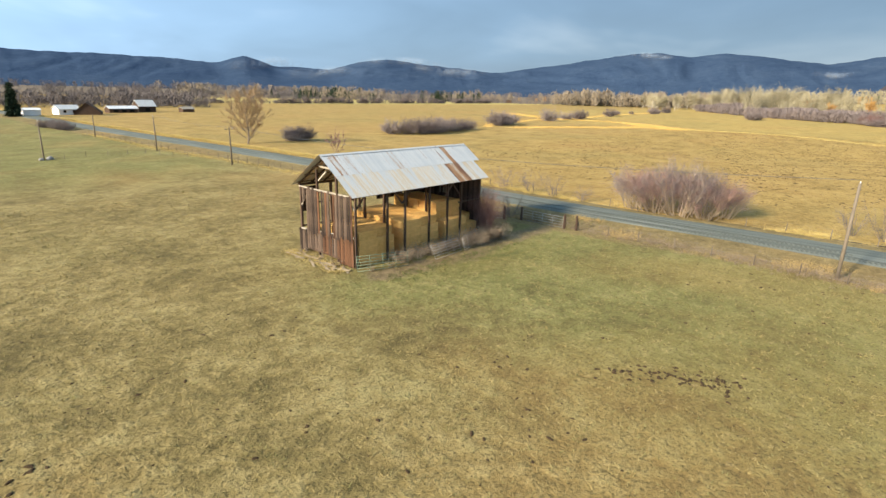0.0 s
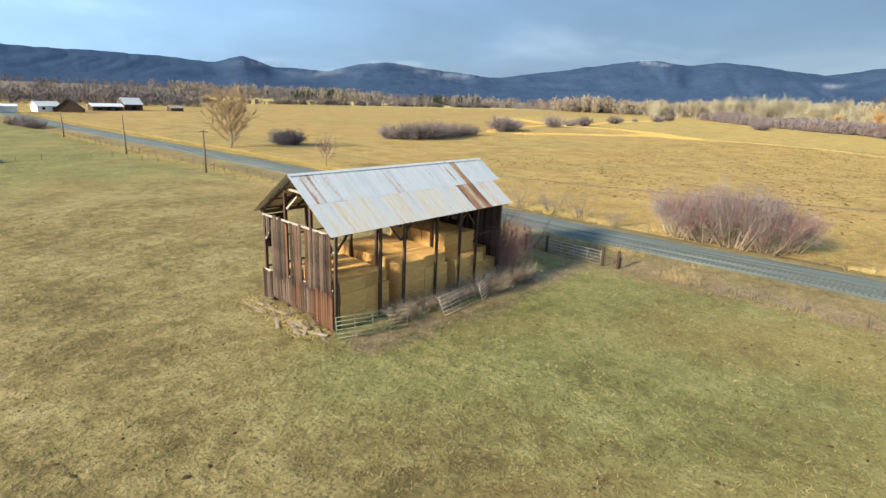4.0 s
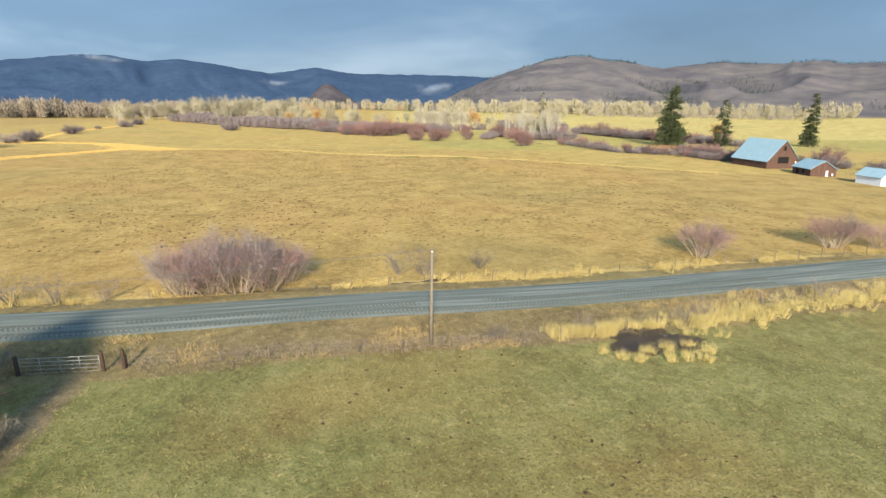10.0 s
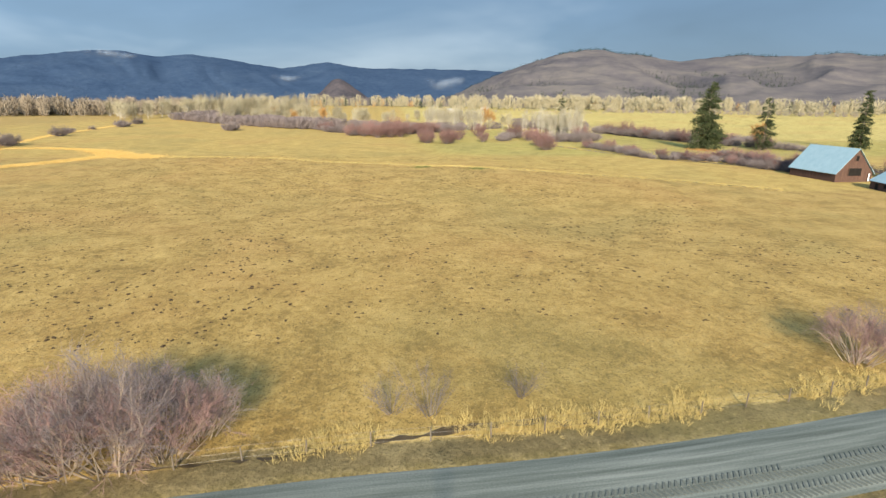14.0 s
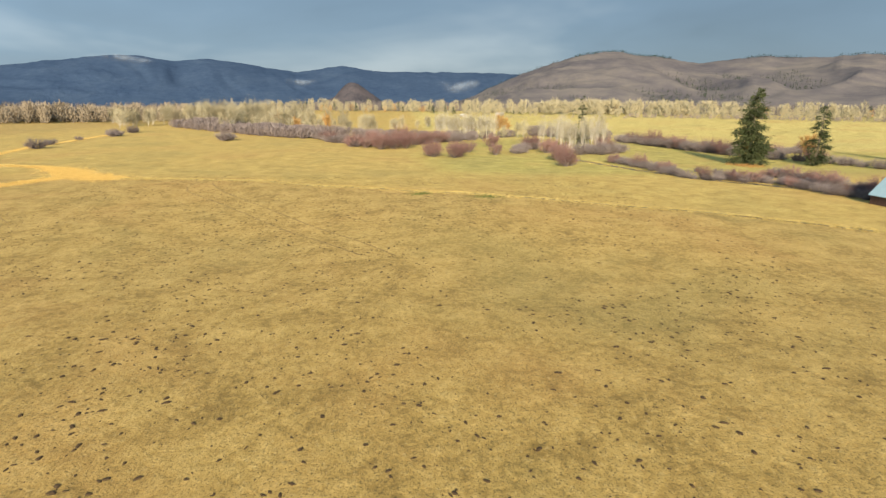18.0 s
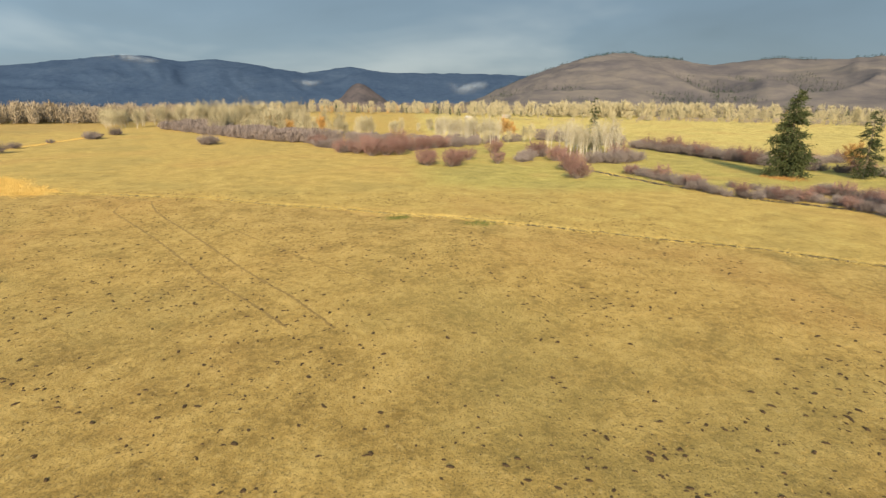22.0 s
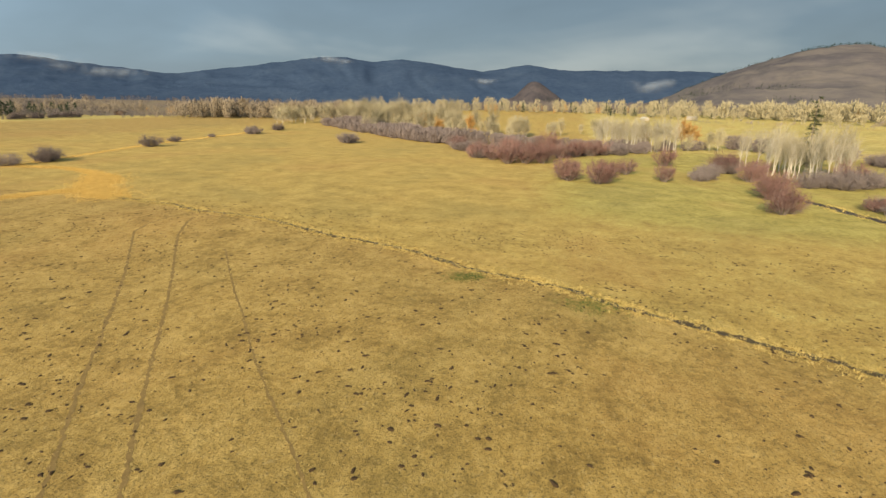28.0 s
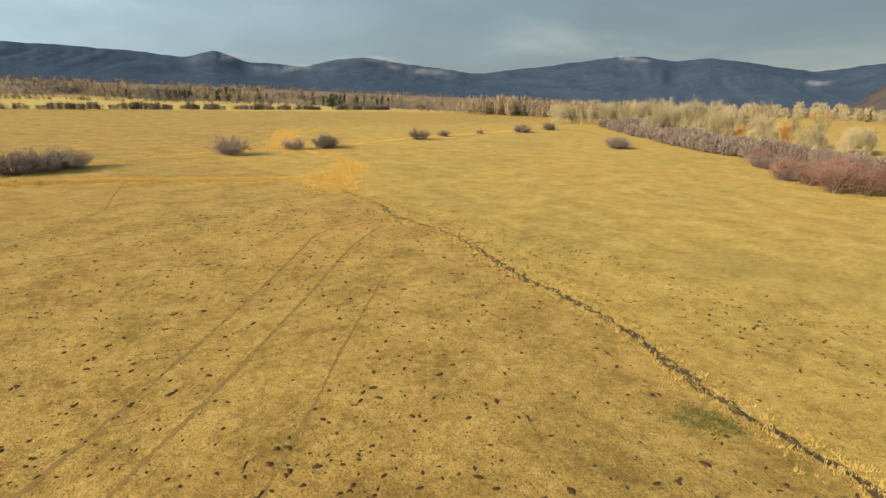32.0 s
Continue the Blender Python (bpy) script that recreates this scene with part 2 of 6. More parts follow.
def roof_material(name, rust=0.5, dark=0.0, pale=0.0):
    """Corrugated galvanised sheet with streaks of rust down the slope (the sheet's own y)."""
    m, n, l, b = material(name, 0.42, 0.75, 0.5)
    co = n.new("ShaderNodeTexCoord").outputs["Object"]
    mp = n.new("ShaderNodeMapping")
    mp.inputs["Scale"].default_value = (1.5, 0.16, 1)
    l.new(co, mp.inputs["Vector"])
    r = n.new("ShaderNodeObjectInfo").outputs["Random"]
    off = n.new("ShaderNodeVectorMath")
    l.new(mp.outputs["Vector"], off.inputs[0])
    cmb = n.new("ShaderNodeCombineXYZ")
    l.new(calc(n, l, "MULTIPLY", r, 40.0), cmb.inputs["X"])
    l.new(cmb.outputs[0], off.inputs[1])
    a = link_noise(n, l, off.outputs[0], 1.6, 5, 0.65)
    c = link_noise(n, l, co, 6.0, 4, 0.7)
    f = calc(n, l, "MULTIPLY_ADD", c, 0.3, calc(n, l, "MULTIPLY", a, 0.7))
    f = calc(n, l, "ADD", f, calc(n, l, "MULTIPLY", calc(n, l, "SUBTRACT", r, 0.5), 0.10))
    mask = span(n, l, f, 0.60 - 0.20 * rust, 0.74 - 0.20 * rust)
    zinc = ramp(n, l, f, [(0.3, (0.55, 0.555, 0.54)), (0.55, (0.72, 0.705, 0.665))])
    if pale:
        rusty = ramp(n, l, f, [(0.40, (0.66, 0.60, 0.50)), (0.60, (0.58, 0.47, 0.33)), (0.75, (0.42, 0.27, 0.15))])
    else:
        rusty = ramp(n, l, f, [(0.36 - dark, (0.50, 0.36, 0.22)), (0.58 - dark, (0.36, 0.19, 0.09)), (0.72 - dark, (0.16, 0.07, 0.04))])
    l.new(blend(n, l, mask, zinc, rusty), b.inputs["Base Color"])
    l.new(calc(n, l, "SUBTRACT", 0.2, calc(n, l, "MULTIPLY", mask, 0.2)), b.inputs["Metallic"])
    l.new(calc(n, l, "MULTIPLY_ADD", mask, 0.35, 0.5), b.inputs["Roughness"])
    return m


M_ROOF = roof_material("galvanised_sheet", 0.15)
M_ROOF_RUST = roof_material("rusted_sheet", 1.6, dark=0.11)
M_ROOF_TAN = roof_material("tan_rusted_sheet", 1.3)
M_ROOF_SPOT = roof_material("rust_spotted_sheet", 0.72)
M_ROOF_PALE = roof_material("weathered_sheet", 1.0, pale=1.0)
M_ROOF_BLUE = plain("pale_blue_roof", (0.30, 0.44, 0.49), (0.42, 0.55, 0.585), 0.6, 0.5, 0.2, 0.2)
M_WHITE = plain("white_paint", (0.66, 0.67, 0.68), (0.82, 0.82, 0.80), 0.6, 0.6)
M_BOARD = plain("weathered_board", (0.016, 0.011, 0.009), (0.165, 0.115, 0.085), 1.2, 0.9, 0, 0.9, (9, 9, 0.5), rnd=0.25, spread=(0.34, 0.68))
M_BOARD_RED = plain("reddish_board", (0.028, 0.016, 0.011), (0.20, 0.098, 0.052), 1.2, 0.9, 0, 0.9, (9, 9, 0.5), rnd=0.2, spread=(0.32, 0.70))
M_BEAM = plain("old_timber", (0.045, 0.028, 0.02), (0.13, 0.085, 0.06), 1.5, 0.9, 0, 0.5, (5, 5, 0.6), rnd=0.2)
M_BEAM_PALE = plain("bleached_timber", (0.28, 0.24, 0.19), (0.48, 0.43, 0.36), 1.5, 0.9, 0, 0.4, (3, 3, 0.8), rnd=0.2)
M_PLANK = plain("bleached_plank", (0.24, 0.19, 0.13), (0.46, 0.37, 0.26), 1.5, 0.9, 0, 0.4, (3, 3, 0.8), rnd=0.3)
M_POST = plain("grey_post", (0.09, 0.07, 0.052), (0.22, 0.18, 0.135), 2.0, 0.95, 0, 0.6, (4, 4, 0.7), rnd=0.3)
M_HAY = plain("baled_hay", (0.62, 0.335, 0.092), (0.92, 0.57, 0.20), 1.4, 0.95, 0, 1.0, (1, 1, 3.0), rnd=0.2, dist=0.06)
M_GATE_GREEN = plain("green_paint", (0.10, 0.155, 0.105), (0.25, 0.29, 0.21), 3.0, 0.55, 0.2, 0.1)
M_GATE_GREY = plain("galvanised_pipe", (0.30, 0.28, 0.25), (0.50, 0.47, 0.43), 3.0, 0.5, 0.5, 0.1)
M_WIRE = plain("dull_wire", (0.12, 0.11, 0.10), (0.22, 0.21, 0.20), 3.0, 0.5, 0.6, 0)
M_MUD = plain("dark_mud", (0.045, 0.032, 0.018), (0.14, 0.098, 0.05), 1.0, 0.6, 0, 0.8)
M_WATER = plain("ditch_water", (0.026, 0.019, 0.013), (0.065, 0.047, 0.031), 0.6, 0.42, 0, 0.15, spec=0.25)
M_DUNG = plain("dried_dung", (0.028, 0.017, 0.008), (0.095, 0.06, 0.03), 3.0, 0.95, 0, 0.6)
M_STRAW = plain("dry_straw", (0.37, 0.275, 0.09), (0.62, 0.48, 0.19), 0.5, 0.9, 0, 0)
M_GOLD = plain("golden_hay", (0.45, 0.30, 0.086), (0.68, 0.48, 0.172), 0.5, 0.9, 0, 0)
M_TAN = plain("tan_grass", (0.30, 0.212, 0.092), (0.48, 0.355, 0.155), 0.5, 0.9, 0, 0)
M_STRAW_PALE = plain("pale_reed", (0.42, 0.33, 0.11), (0.66, 0.53, 0.22), 0.6, 0.9, 0, 0)
M_TUFT = plain("tussock", (0.11, 0.115, 0.036), (0.33, 0.265, 0.11), 0.35, 0.9, 0, 0)
M_TUFT_FAR = plain("field_stubble", (0.27, 0.17, 0.055), (0.47, 0.31, 0.115), 0.35, 0.9, 0, 0)
M_TUFT_STRAW = plain("bleached_tussock", (0.22, 0.165, 0.062), (0.40, 0.31, 0.135), 0.35, 0.9, 0, 0)
M_TUFT_GREEN = plain("green_tussock", (0.055, 0.075, 0.02), (0.15, 0.16, 0.05), 0.5, 0.9, 0, 0)
M_RUT = plain("worn_rut", (0.155, 0.101, 0.038), (0.295, 0.193, 0.070), 1.0, 0.95, 0, 0.5)
M_GRAVEL_DARK = plain("pressed_gravel", (0.085, 0.092, 0.08), (0.16, 0.17, 0.148), 1.5, 0.95, 0, 0.4)
M_TWIG = plain("bare_twig", (0.13, 0.106, 0.095), (0.25, 0.205, 0.18), 1.5, 0.95, 0, 0, rnd=0.4)
M_TWIG_RED = plain("reddish_twig", (0.155, 0.084, 0.076), (0.30, 0.172, 0.152), 1.2, 0.95, 0, 0, rnd=0.4)
M_TWIG_MAUVE = plain("mauve_twig", (0.135, 0.108, 0.106), (0.285, 0.238, 0.228), 0.8, 0.95, 0, 0, rnd=0.4)
M_TWIG_PINK = plain("pinkish_twig", (0.23, 0.134, 0.118), (0.39, 0.25, 0.222), 0.8, 0.95, 0, 0, rnd=0.3)
M_WEED = plain("dry_weed", (0.22, 0.165, 0.115), (0.40, 0.32, 0.23), 0.8, 0.95, 0, 0, rnd=0.3)
# far twigs: the grey of distance haze is mixed into this colour
M_TWIG_HAZE = plain("haze_greyed_twig", (0.098, 0.086, 0.088), (0.20, 0.173, 0.165), 0.4, 0.95, 0, 0)
M_TUFT_DARK = plain("dark_stubble", (0.10, 0.066, 0.026), (0.24, 0.158, 0.06), 0.35, 0.9, 0, 0)
M_TWIG_GOLD = plain("golden_twig", (0.22, 0.14, 0.075), (0.40, 0.28, 0.16), 0.8, 0.95, 0, 0, rnd=0.3)
M_TWIG_PALE = plain("pale_twig", (0.22, 0.192, 0.118), (0.47, 0.415, 0.275), 0.4, 0.95, 0, 0, rnd=0.4)
M_TWIG_TAN = plain("tan_twig", (0.165, 0.135, 0.098), (0.33, 0.272, 0.20), 0.4, 0.95, 0, 0, rnd=0.4)
M_TWIG_ORANGE = plain("orange_leaf", (0.30, 0.165, 0.055), (0.50, 0.30, 0.11), 0.6, 0.95, 0, 0, rnd=0.3)
M_BARK = plain("bark", (0.12, 0.09, 0.065), (0.28, 0.23, 0.18), 2.0, 0.95, 0, 0.6, (3, 3, 0.7))
M_BARK_PALE = plain("pale_bark", (0.36, 0.325, 0.27), (0.62, 0.57, 0.48), 2.0, 0.95, 0, 0.4, (3, 3, 0.7))
M_NEEDLE = plain("conifer_needles", (0.026, 0.038, 0.015), (0.092, 0.104, 0.042), 0.5, 0.9, 0, 0, rnd=0.2)
M_NEEDLE_DARK = plain("dark_needles", (0.014, 0.026, 0.014), (0.035, 0.055, 0.028), 0.5, 0.9, 0, 0, rnd=0.2)
M_ROCK = plain("field_stone", (0.22, 0.20, 0.18), (0.42, 0.40, 0.37), 2.0, 0.9, 0, 0.6)


# ---- mesh tools ----
class Build:
    """Gathers faces for one mesh."""

    def __init__(self):
        self.v, self.f, self.n = [], [], 0

    def add(self, v, f):
        self.v.append(np.asarray(v, float).reshape(-1, 3))
        self.f.extend(tuple(int(i) + self.n for i in q) for q in f)
        self.n += len(self.v[-1])
        return self

    def box(self, size, at=(0, 0, 0), turn=(0, 0, 0), wobble=0.0):
        """A box with its edges cut, centred at at."""
        sx, sy, sz = (s / 2 for s in size)
        c = min(0.12 * min(size), 0.03)
        pts, faces = [], []
        for zz, k in ((-sz, c), (-sz + c, 0), (sz - c, 0), (sz, c)):
            pts += [(-sx + k, -sy + k, zz), (sx - k, -sy + k, zz), (sx - k, sy - k, zz), (-sx + k, sy - k, zz)]
        faces.append((3, 2, 1, 0))
        for r in range(3):
            for i in range(4):
                j = (i + 1) % 4
                faces.append((r * 4 + i, r * 4 + j, r * 4 + 4 + j, r * 4 + 4 + i))
        faces.append((12, 13, 14, 15))
        p = np.array(pts)
        if wobble:
            p = p + np.random.uniform(-wobble, wobble, p.shape)
        rot = np.array(Euler([radians(a) for a in turn]).to_matrix())
        return self.add(p @ rot.T + np.array(at), faces)

    def bar(self, a, b, w, h=None):
        """A squared beam from a to b."""
        a, b = np.array(a, float), np.array(b, float)
        d = b - a
        ln = np.linalg.norm(d)
        q = Vector(d / ln).to_track_quat("Z", "Y").to_matrix()
        e = [np.degrees(t) for t in q.to_euler()]
        return self.box((w, h or w, ln), (a + b) / 2, e)

    def tube(self, pts, radii, sides=6, cap=True):
        pts = np.array(pts, float)
        radii = np.broadcast_to(radii, (len(pts),))
        d = np.gradient(pts, axis=0)
        d /= np.linalg.norm(d, axis=1)[:, None] + 1e-9
        ref = np.array([1.0, 0, 0]) if abs(d[0][0]) < 0.8 else np.array([0, 1.0, 0])
        u = np.cross(d, ref)
        u /= np.linalg.norm(u, axis=1)[:, None] + 1e-9
        w = np.cross(d, u)
        a = np.arange(sides) * 2 * math.pi / sides
        ring = pts[:, None] + radii[:, None, None] * (np.cos(a)[None, :, None] * u[:, None] + np.sin(a)[None, :, None] * w[:, None])
        faces = [(r * sides + i, r * sides + (i + 1) % sides, (r + 1) * sides + (i + 1) % sides, (r + 1) * sides + i) for r in range(len(pts) - 1) for i in range(sides)]
        if cap:
            faces += [tuple(range(sides))[::-1], tuple((len(pts) - 1) * sides + i for i in range(sides))]
        return self.add(ring.reshape(-1, 3), faces)

    def twigs(self, p0, p1, r0, r1):
        """Many three-sided tapered twigs at once."""
        p0, p1 = np.asarray(p0, float), np.asarray(p1, float)
        d = p1 - p0
        d /= np.linalg.norm(d, axis=1)[:, None] + 1e-9
        ref = np.where(np.abs(d[:, 2:3]) < 0.9, np.array([[0, 0, 1.0]]), np.array([[1.0, 0, 0]]))
        u = np.cross(d, ref)
        u /= np.linalg.norm(u, axis=1)[:, None] + 1e-9
        w = np.cross(d, u)
        a = np.arange(3) * 2 * math.pi / 3
        off = np.cos(a)[None, :, None] * u[:, None] + np.sin(a)[None, :, None] * w[:, None]
        r0, r1 = (np.broadcast_to(r, (len(p0),))[:, None, None] for r in (r0, r1))
        v = np.concatenate([p0[:, None] + off * r0, p1[:, None] + off * r1], 1).reshape(-1, 3)
        k = np.arange(len(p0))[:, None] * 6
        f = np.concatenate([k + np.array([[i, (i + 1) % 3, 3 + (i + 1) % 3, 3 + i]]) for i in range(3)], 0)
        return self.add(v, f)

    def blades(self, base, tip, width):
        """Many thin pointed blades."""
        base, tip = np.asarray(base, float), np.asarray(tip, float)
        d = tip - base
        side = np.cross(d, np.random.normal(size=d.shape))
        side /= np.linalg.norm(side, axis=1)[:, None] + 1e-9
        wd = np.broadcast_to(width, (len(base),))[:, None] / 2
        v = np.stack([base - side * wd, base + side * wd, tip], 1).reshape(-1, 3)
        f = np.arange(len(base) * 3).reshape(-1, 3)
        return self.add(v, f)

    def mesh(self, name, mat=None, smooth=False):
        m = bpy.data.meshes.new(name)
        m.from_pydata(np.concatenate(self.v) if self.v else [], [], self.f)
        if smooth:
            m.polygons.foreach_set("use_smooth", [True] * len(m.polygons))
        if mat:
            m.materials.append(mat)
        m.update()
        return m


def part(name, b, mat, parent=None, label="", smooth=False, at=None):
    """Links a built mesh as one object under a thing or a part."""
    ob = new(name, b if isinstance(b, bpy.types.Mesh) else b.mesh(name, mat, smooth))
    if parent:
        ob.parent = parent
    if at is not None:
        ob.matrix_basis = at if isinstance(at, Matrix) else Matrix.Translation(at)
    return tagged(ob, label)


def thing(name, at, label, category, group="", kind=""):
    ob = new(name)
    ob.empty_display_size = 0.2
    ob.matrix_basis = at if isinstance(at, Matrix) else Matrix.Translation(at)
    return tagged(ob, label, category, group, kind)


# ---- ground ----
def smooth(a, b, v):
    k = np.clip((np.asarray(v, float) - a) / (b - a), 0, 1)
    return k * k * (3 - 2 * k)


def road_mid(y):
    """The road's middle line: x for a y, gently bending."""
    y = np.asarray(y, float)
    return 60.3 + 8.6 * smooth(10, -80, y) - 2.6 * smooth(8, 48, y) - 11.4 * smooth(60, 260, y) - 8.0 * smooth(240, 420, y) + 8.0 * smooth(-70, -200, y)


# low swells and dips of the fields: x, y, height, reach along x and y
SWELLS = [(168, 36, -1.3, 24, 22), (203, -26, 1.3, 30, 30), (250, 60, 1.2, 20, 22), (145, -35, -0.9, 18, 18), (40, 38, -0.28, 14, 10)]


def gz(x, y):
    x, y = np.asarray(x, float), np.asarray(y, float)
    z = 0.0 * x
    z = z + 0.08 * np.sin(x / 23.0 + 1.3) * np.sin(y / 31.0) + 0.07 * np.sin(x / 9.0) * np.cos(y / 12.0 + 0.6)
    for sx, sy, h, rx, ry in SWELLS:
        z = z + h * np.exp(-((x - sx) ** 2 / (2 * rx * rx) + (y - sy) ** 2 / (2 * ry * ry)))
    d = np.abs(x - road_mid(y))
    flat = smooth(4.5, 9.0, d)
    z = z + 14.0 * smooth(470, 950, np.hypot(x - 100, y)) * smooth(330, 120, y) * smooth(250, 420, x)
    return z * flat + 0.12 * (1 - flat) - 0.28 * np.exp(-((d - 7.5) / 1.6) ** 2)


def on(x, y, rz=0.0, s=1.0, dz=0.0):
    return pose(x, y, float(gz(x, y)) + dz, 0, 0, rz) @ Matrix.Diagonal((s, s, s, 1))


def axis_steps(lo, hi, step, reach):
    mid = np.arange(lo, hi + step / 2, step)
    out, d = [], step
    p = 0.0
    while p < reach:
        d *= 1.25
        p += d
        out.append(p)
    out = np.array(out)
    return np.concatenate([lo - out[::-1], mid, hi + out])


gx, gy = axis_steps(-30, 330, 2.0, 4800), axis_steps(-170, 250, 2.0, 4800)
X, Y = np.meshgrid(gx, gy, indexing="ij")
Z = gz(X, Y)
ny = len(gy)
ii, jj = np.meshgrid(np.arange(len(gx) - 1), np.arange(ny - 1), indexing="ij")
k = (ii * ny + jj).ravel()
ground_b = Build().add(np.stack([X, Y, Z], -1).reshape(-1, 3), np.stack([k, k + ny, k + ny + 1, k + 1], 1))
ground = part("ground", ground_b, M_GROUND, smooth=True, label="dry autumn pasture and hay meadow, golden brown with green patches")
tagged(ground, "", "ground", "", "structure")


def near_line(x, y, pts):
    """How far x, y lie from a line of points."""
    x, y = np.asarray(x, float), np.asarray(y, float)
    best = np.full(x.shape, 1e9)
    for (xa, ya), (xb, yb) in zip(pts[:-1], pts[1:]):
        dx, dy = xb - xa, yb - ya
        t = np.clip(((x - xa) * dx + (y - ya) * dy) / (dx * dx + dy * dy), 0, 1)
        best = np.minimum(best, np.hypot(x - xa - t * dx, y - ya - t * dy))
    return best


DITCH = [(261, 101), (258.5, 89), (253.5, 74), (249.5, 66), (248.2, 50), (244, 36.5), (238.6, 20), (232.6, 6), (226.5, -4), (222.8, -11), (219.5, -18), (214.5, -25), (210.8, -33.4), (204.8, -44.5), (199.5, -57), (196.5, -66), (191.5, -76), (185, -85.5), (178, -95), (170, -102)]
OXBOW = [(196, 149), (207, 146), (221, 141), (232, 133), (245, 126.5), (260, 121), (269, 117)]
BROOK = [(190, 160), (203, 169), (221, 178), (237, 179.5), (265, 189), (284, 190.5), (301, 184), (334, 192), (392, 209), (454, 217), (544, 232)]
STREAM = [(345, -80), (323, -89), (307, -92), (298, -96), (266, -105), (247, -119), (231, -132), (205, -150)]
RISE = [(260, 99), (264, 108), (273, 119), (282, 126), (293, 136), (300, 150), (303.5, 164), (302, 176), (301, 184)]
BACKWATER = [(297, 191), (306, 205), (322, 231), (352, 275)]


def zones(x, y):
    d = x - road_mid(y)
    ditch_x = np.interp(y, [p[1] for p in DITCH][::-1], [p[0] for p in DITCH][::-1])
    far = smooth(6, 9, d)
    out = {"hay": far, "meadow": far * smooth(-6, 6, x - ditch_x) * smooth(420, 180, y) * (1 - 0.9 * smooth(176, 190, y) * smooth(330, 300, x - 0.4 * (y - 200)))}
    g = 0.35 + 0.75 * smooth(6, 34, x) * smooth(54, 30, y) + smooth(75, 130, y) * smooth(20, 5, np.abs(x - 8) - 22)
    marsh = smooth(255, 300, x) * smooth(15, -60, y) * smooth(640, 500, x)
    out["green"] = np.clip(g, 0, 1) * (1 - smooth(-12, -7, d)) * 0.72
    out["green"] = np.clip(out["green"] + 0.3 * np.exp(-(near_line(x, y, [(20, 34), (32, 32), (42, 33)]) / 4.0) ** 2), 0, 1)
    out["moss"] = far * np.clip(marsh * 0.8 + 0.30 * smooth(2, 14, x - ditch_x) * smooth(20, -20, y) * smooth(470, 420, x), 0, 1)
    brook_y = np.interp(x, [p[0] for p in BROOK], [p[1] for p in BROOK])
    out["sunny"] = far * np.clip(smooth(430, 560, x) * smooth(0, -60, y) + 0.30 * smooth(8, 40, y - brook_y) * smooth(220, 330, x) + smooth(330, 420, x) * smooth(-190, -240, y) + 0.75 * smooth(505, 530, y) * smooth(720, 680, y) * smooth(200, 260, x), 0, 1)
    reach, turn = np.hypot(x - 85, y), np.degrees(np.arctan2(y, x - 85))
    out["scrub"] = np.clip(smooth(830, 900, reach) * smooth(28, 36, turn) + smooth(1000, 1120, reach), 0, 1)
    out["verge"] = np.clip(np.exp(-((np.abs(d) - 6.0) / 2.4) ** 2) + smooth(-12.5, -10.5, d) * smooth(-3, -5, d) * smooth(60, 45, y), 0, 1) * 0.95
    rise_w = 2.6 + 6.5 * np.exp(-((y - 117) / 13) ** 2)
    gold = 1.05 * np.exp(-(near_line(x, y, OXBOW) / 4.2) ** 2) + 0.8 * np.exp(-(near_line(x, y, BROOK) / 2.6) ** 2) + 1.05 * np.exp(-(near_line(x, y, RISE) / rise_w) ** 2) + 1.1 * np.exp(-(near_line(x, y, BACKWATER) / 7.0) ** 2) + 0.35 * np.exp(-(near_line(x, y, DITCH) / 2.0) ** 2) + 0.7 * np.exp(-((d - 7.6) / 1.3) ** 2) + 1.2 * np.exp(-((d - 7.0) / 2.6) ** 2) * smooth(50, 80, y)
    out["gold"] = np.clip(gold, 0, 1)
    out["soil"] = 0.9 * np.exp(-(near_line(x, y, [(22, 36.6), (32, 35.2), (40, 36.5), (47, 36.5)]) / 2.0) ** 2)
    return out


for zname, zval in zones(X.ravel(), Y.ravel()).items():
    at = ground.data.attributes.new(zname, "FLOAT", "POINT")
    at.data.foreach_set("value", zval.astype(np.float32))

# the gravel road: a crowned strip
ry = np.concatenate([np.arange(-420, -120, 12.0), np.arange(-120, 140, 3.0), np.arange(140, 900, 12.0)])
mid = road_mid(ry)
prof = [(-3.7, -0.05), (-3.1, 0.06), (-1.6, 0.12), (0, 0.16), (1.8, 0.12), (3.2, 0.06), (3.8, -0.05)]
rv = np.array([[(m + o, y, gz(m + o, y) + h) for o, h in prof] for m, y in zip(mid, ry)])
nr = len(prof)
rf = [(a * nr + c, a * nr + c + 1, (a + 1) * nr + c + 1, (a + 1) * nr + c) for a in range(len(ry) - 1) for c in range(nr - 1)]
road_m = Build().add(rv.reshape(-1, 3), rf).mesh("road", M_GRAVEL, True)
uvs = road_m.uv_layers.new(name="UVMap")
co = np.array([(o, y) for m, y in zip(mid, ry) for o, _ in prof])
li = np.zeros(len(road_m.loops), int)
road_m.loops.foreach_get("vertex_index", li)
uvs.data.foreach_set("uv", co[li].ravel())
road = tagged(new("road", road_m), "grey compacted gravel country road with tyre tracks", "road", "", "structure")

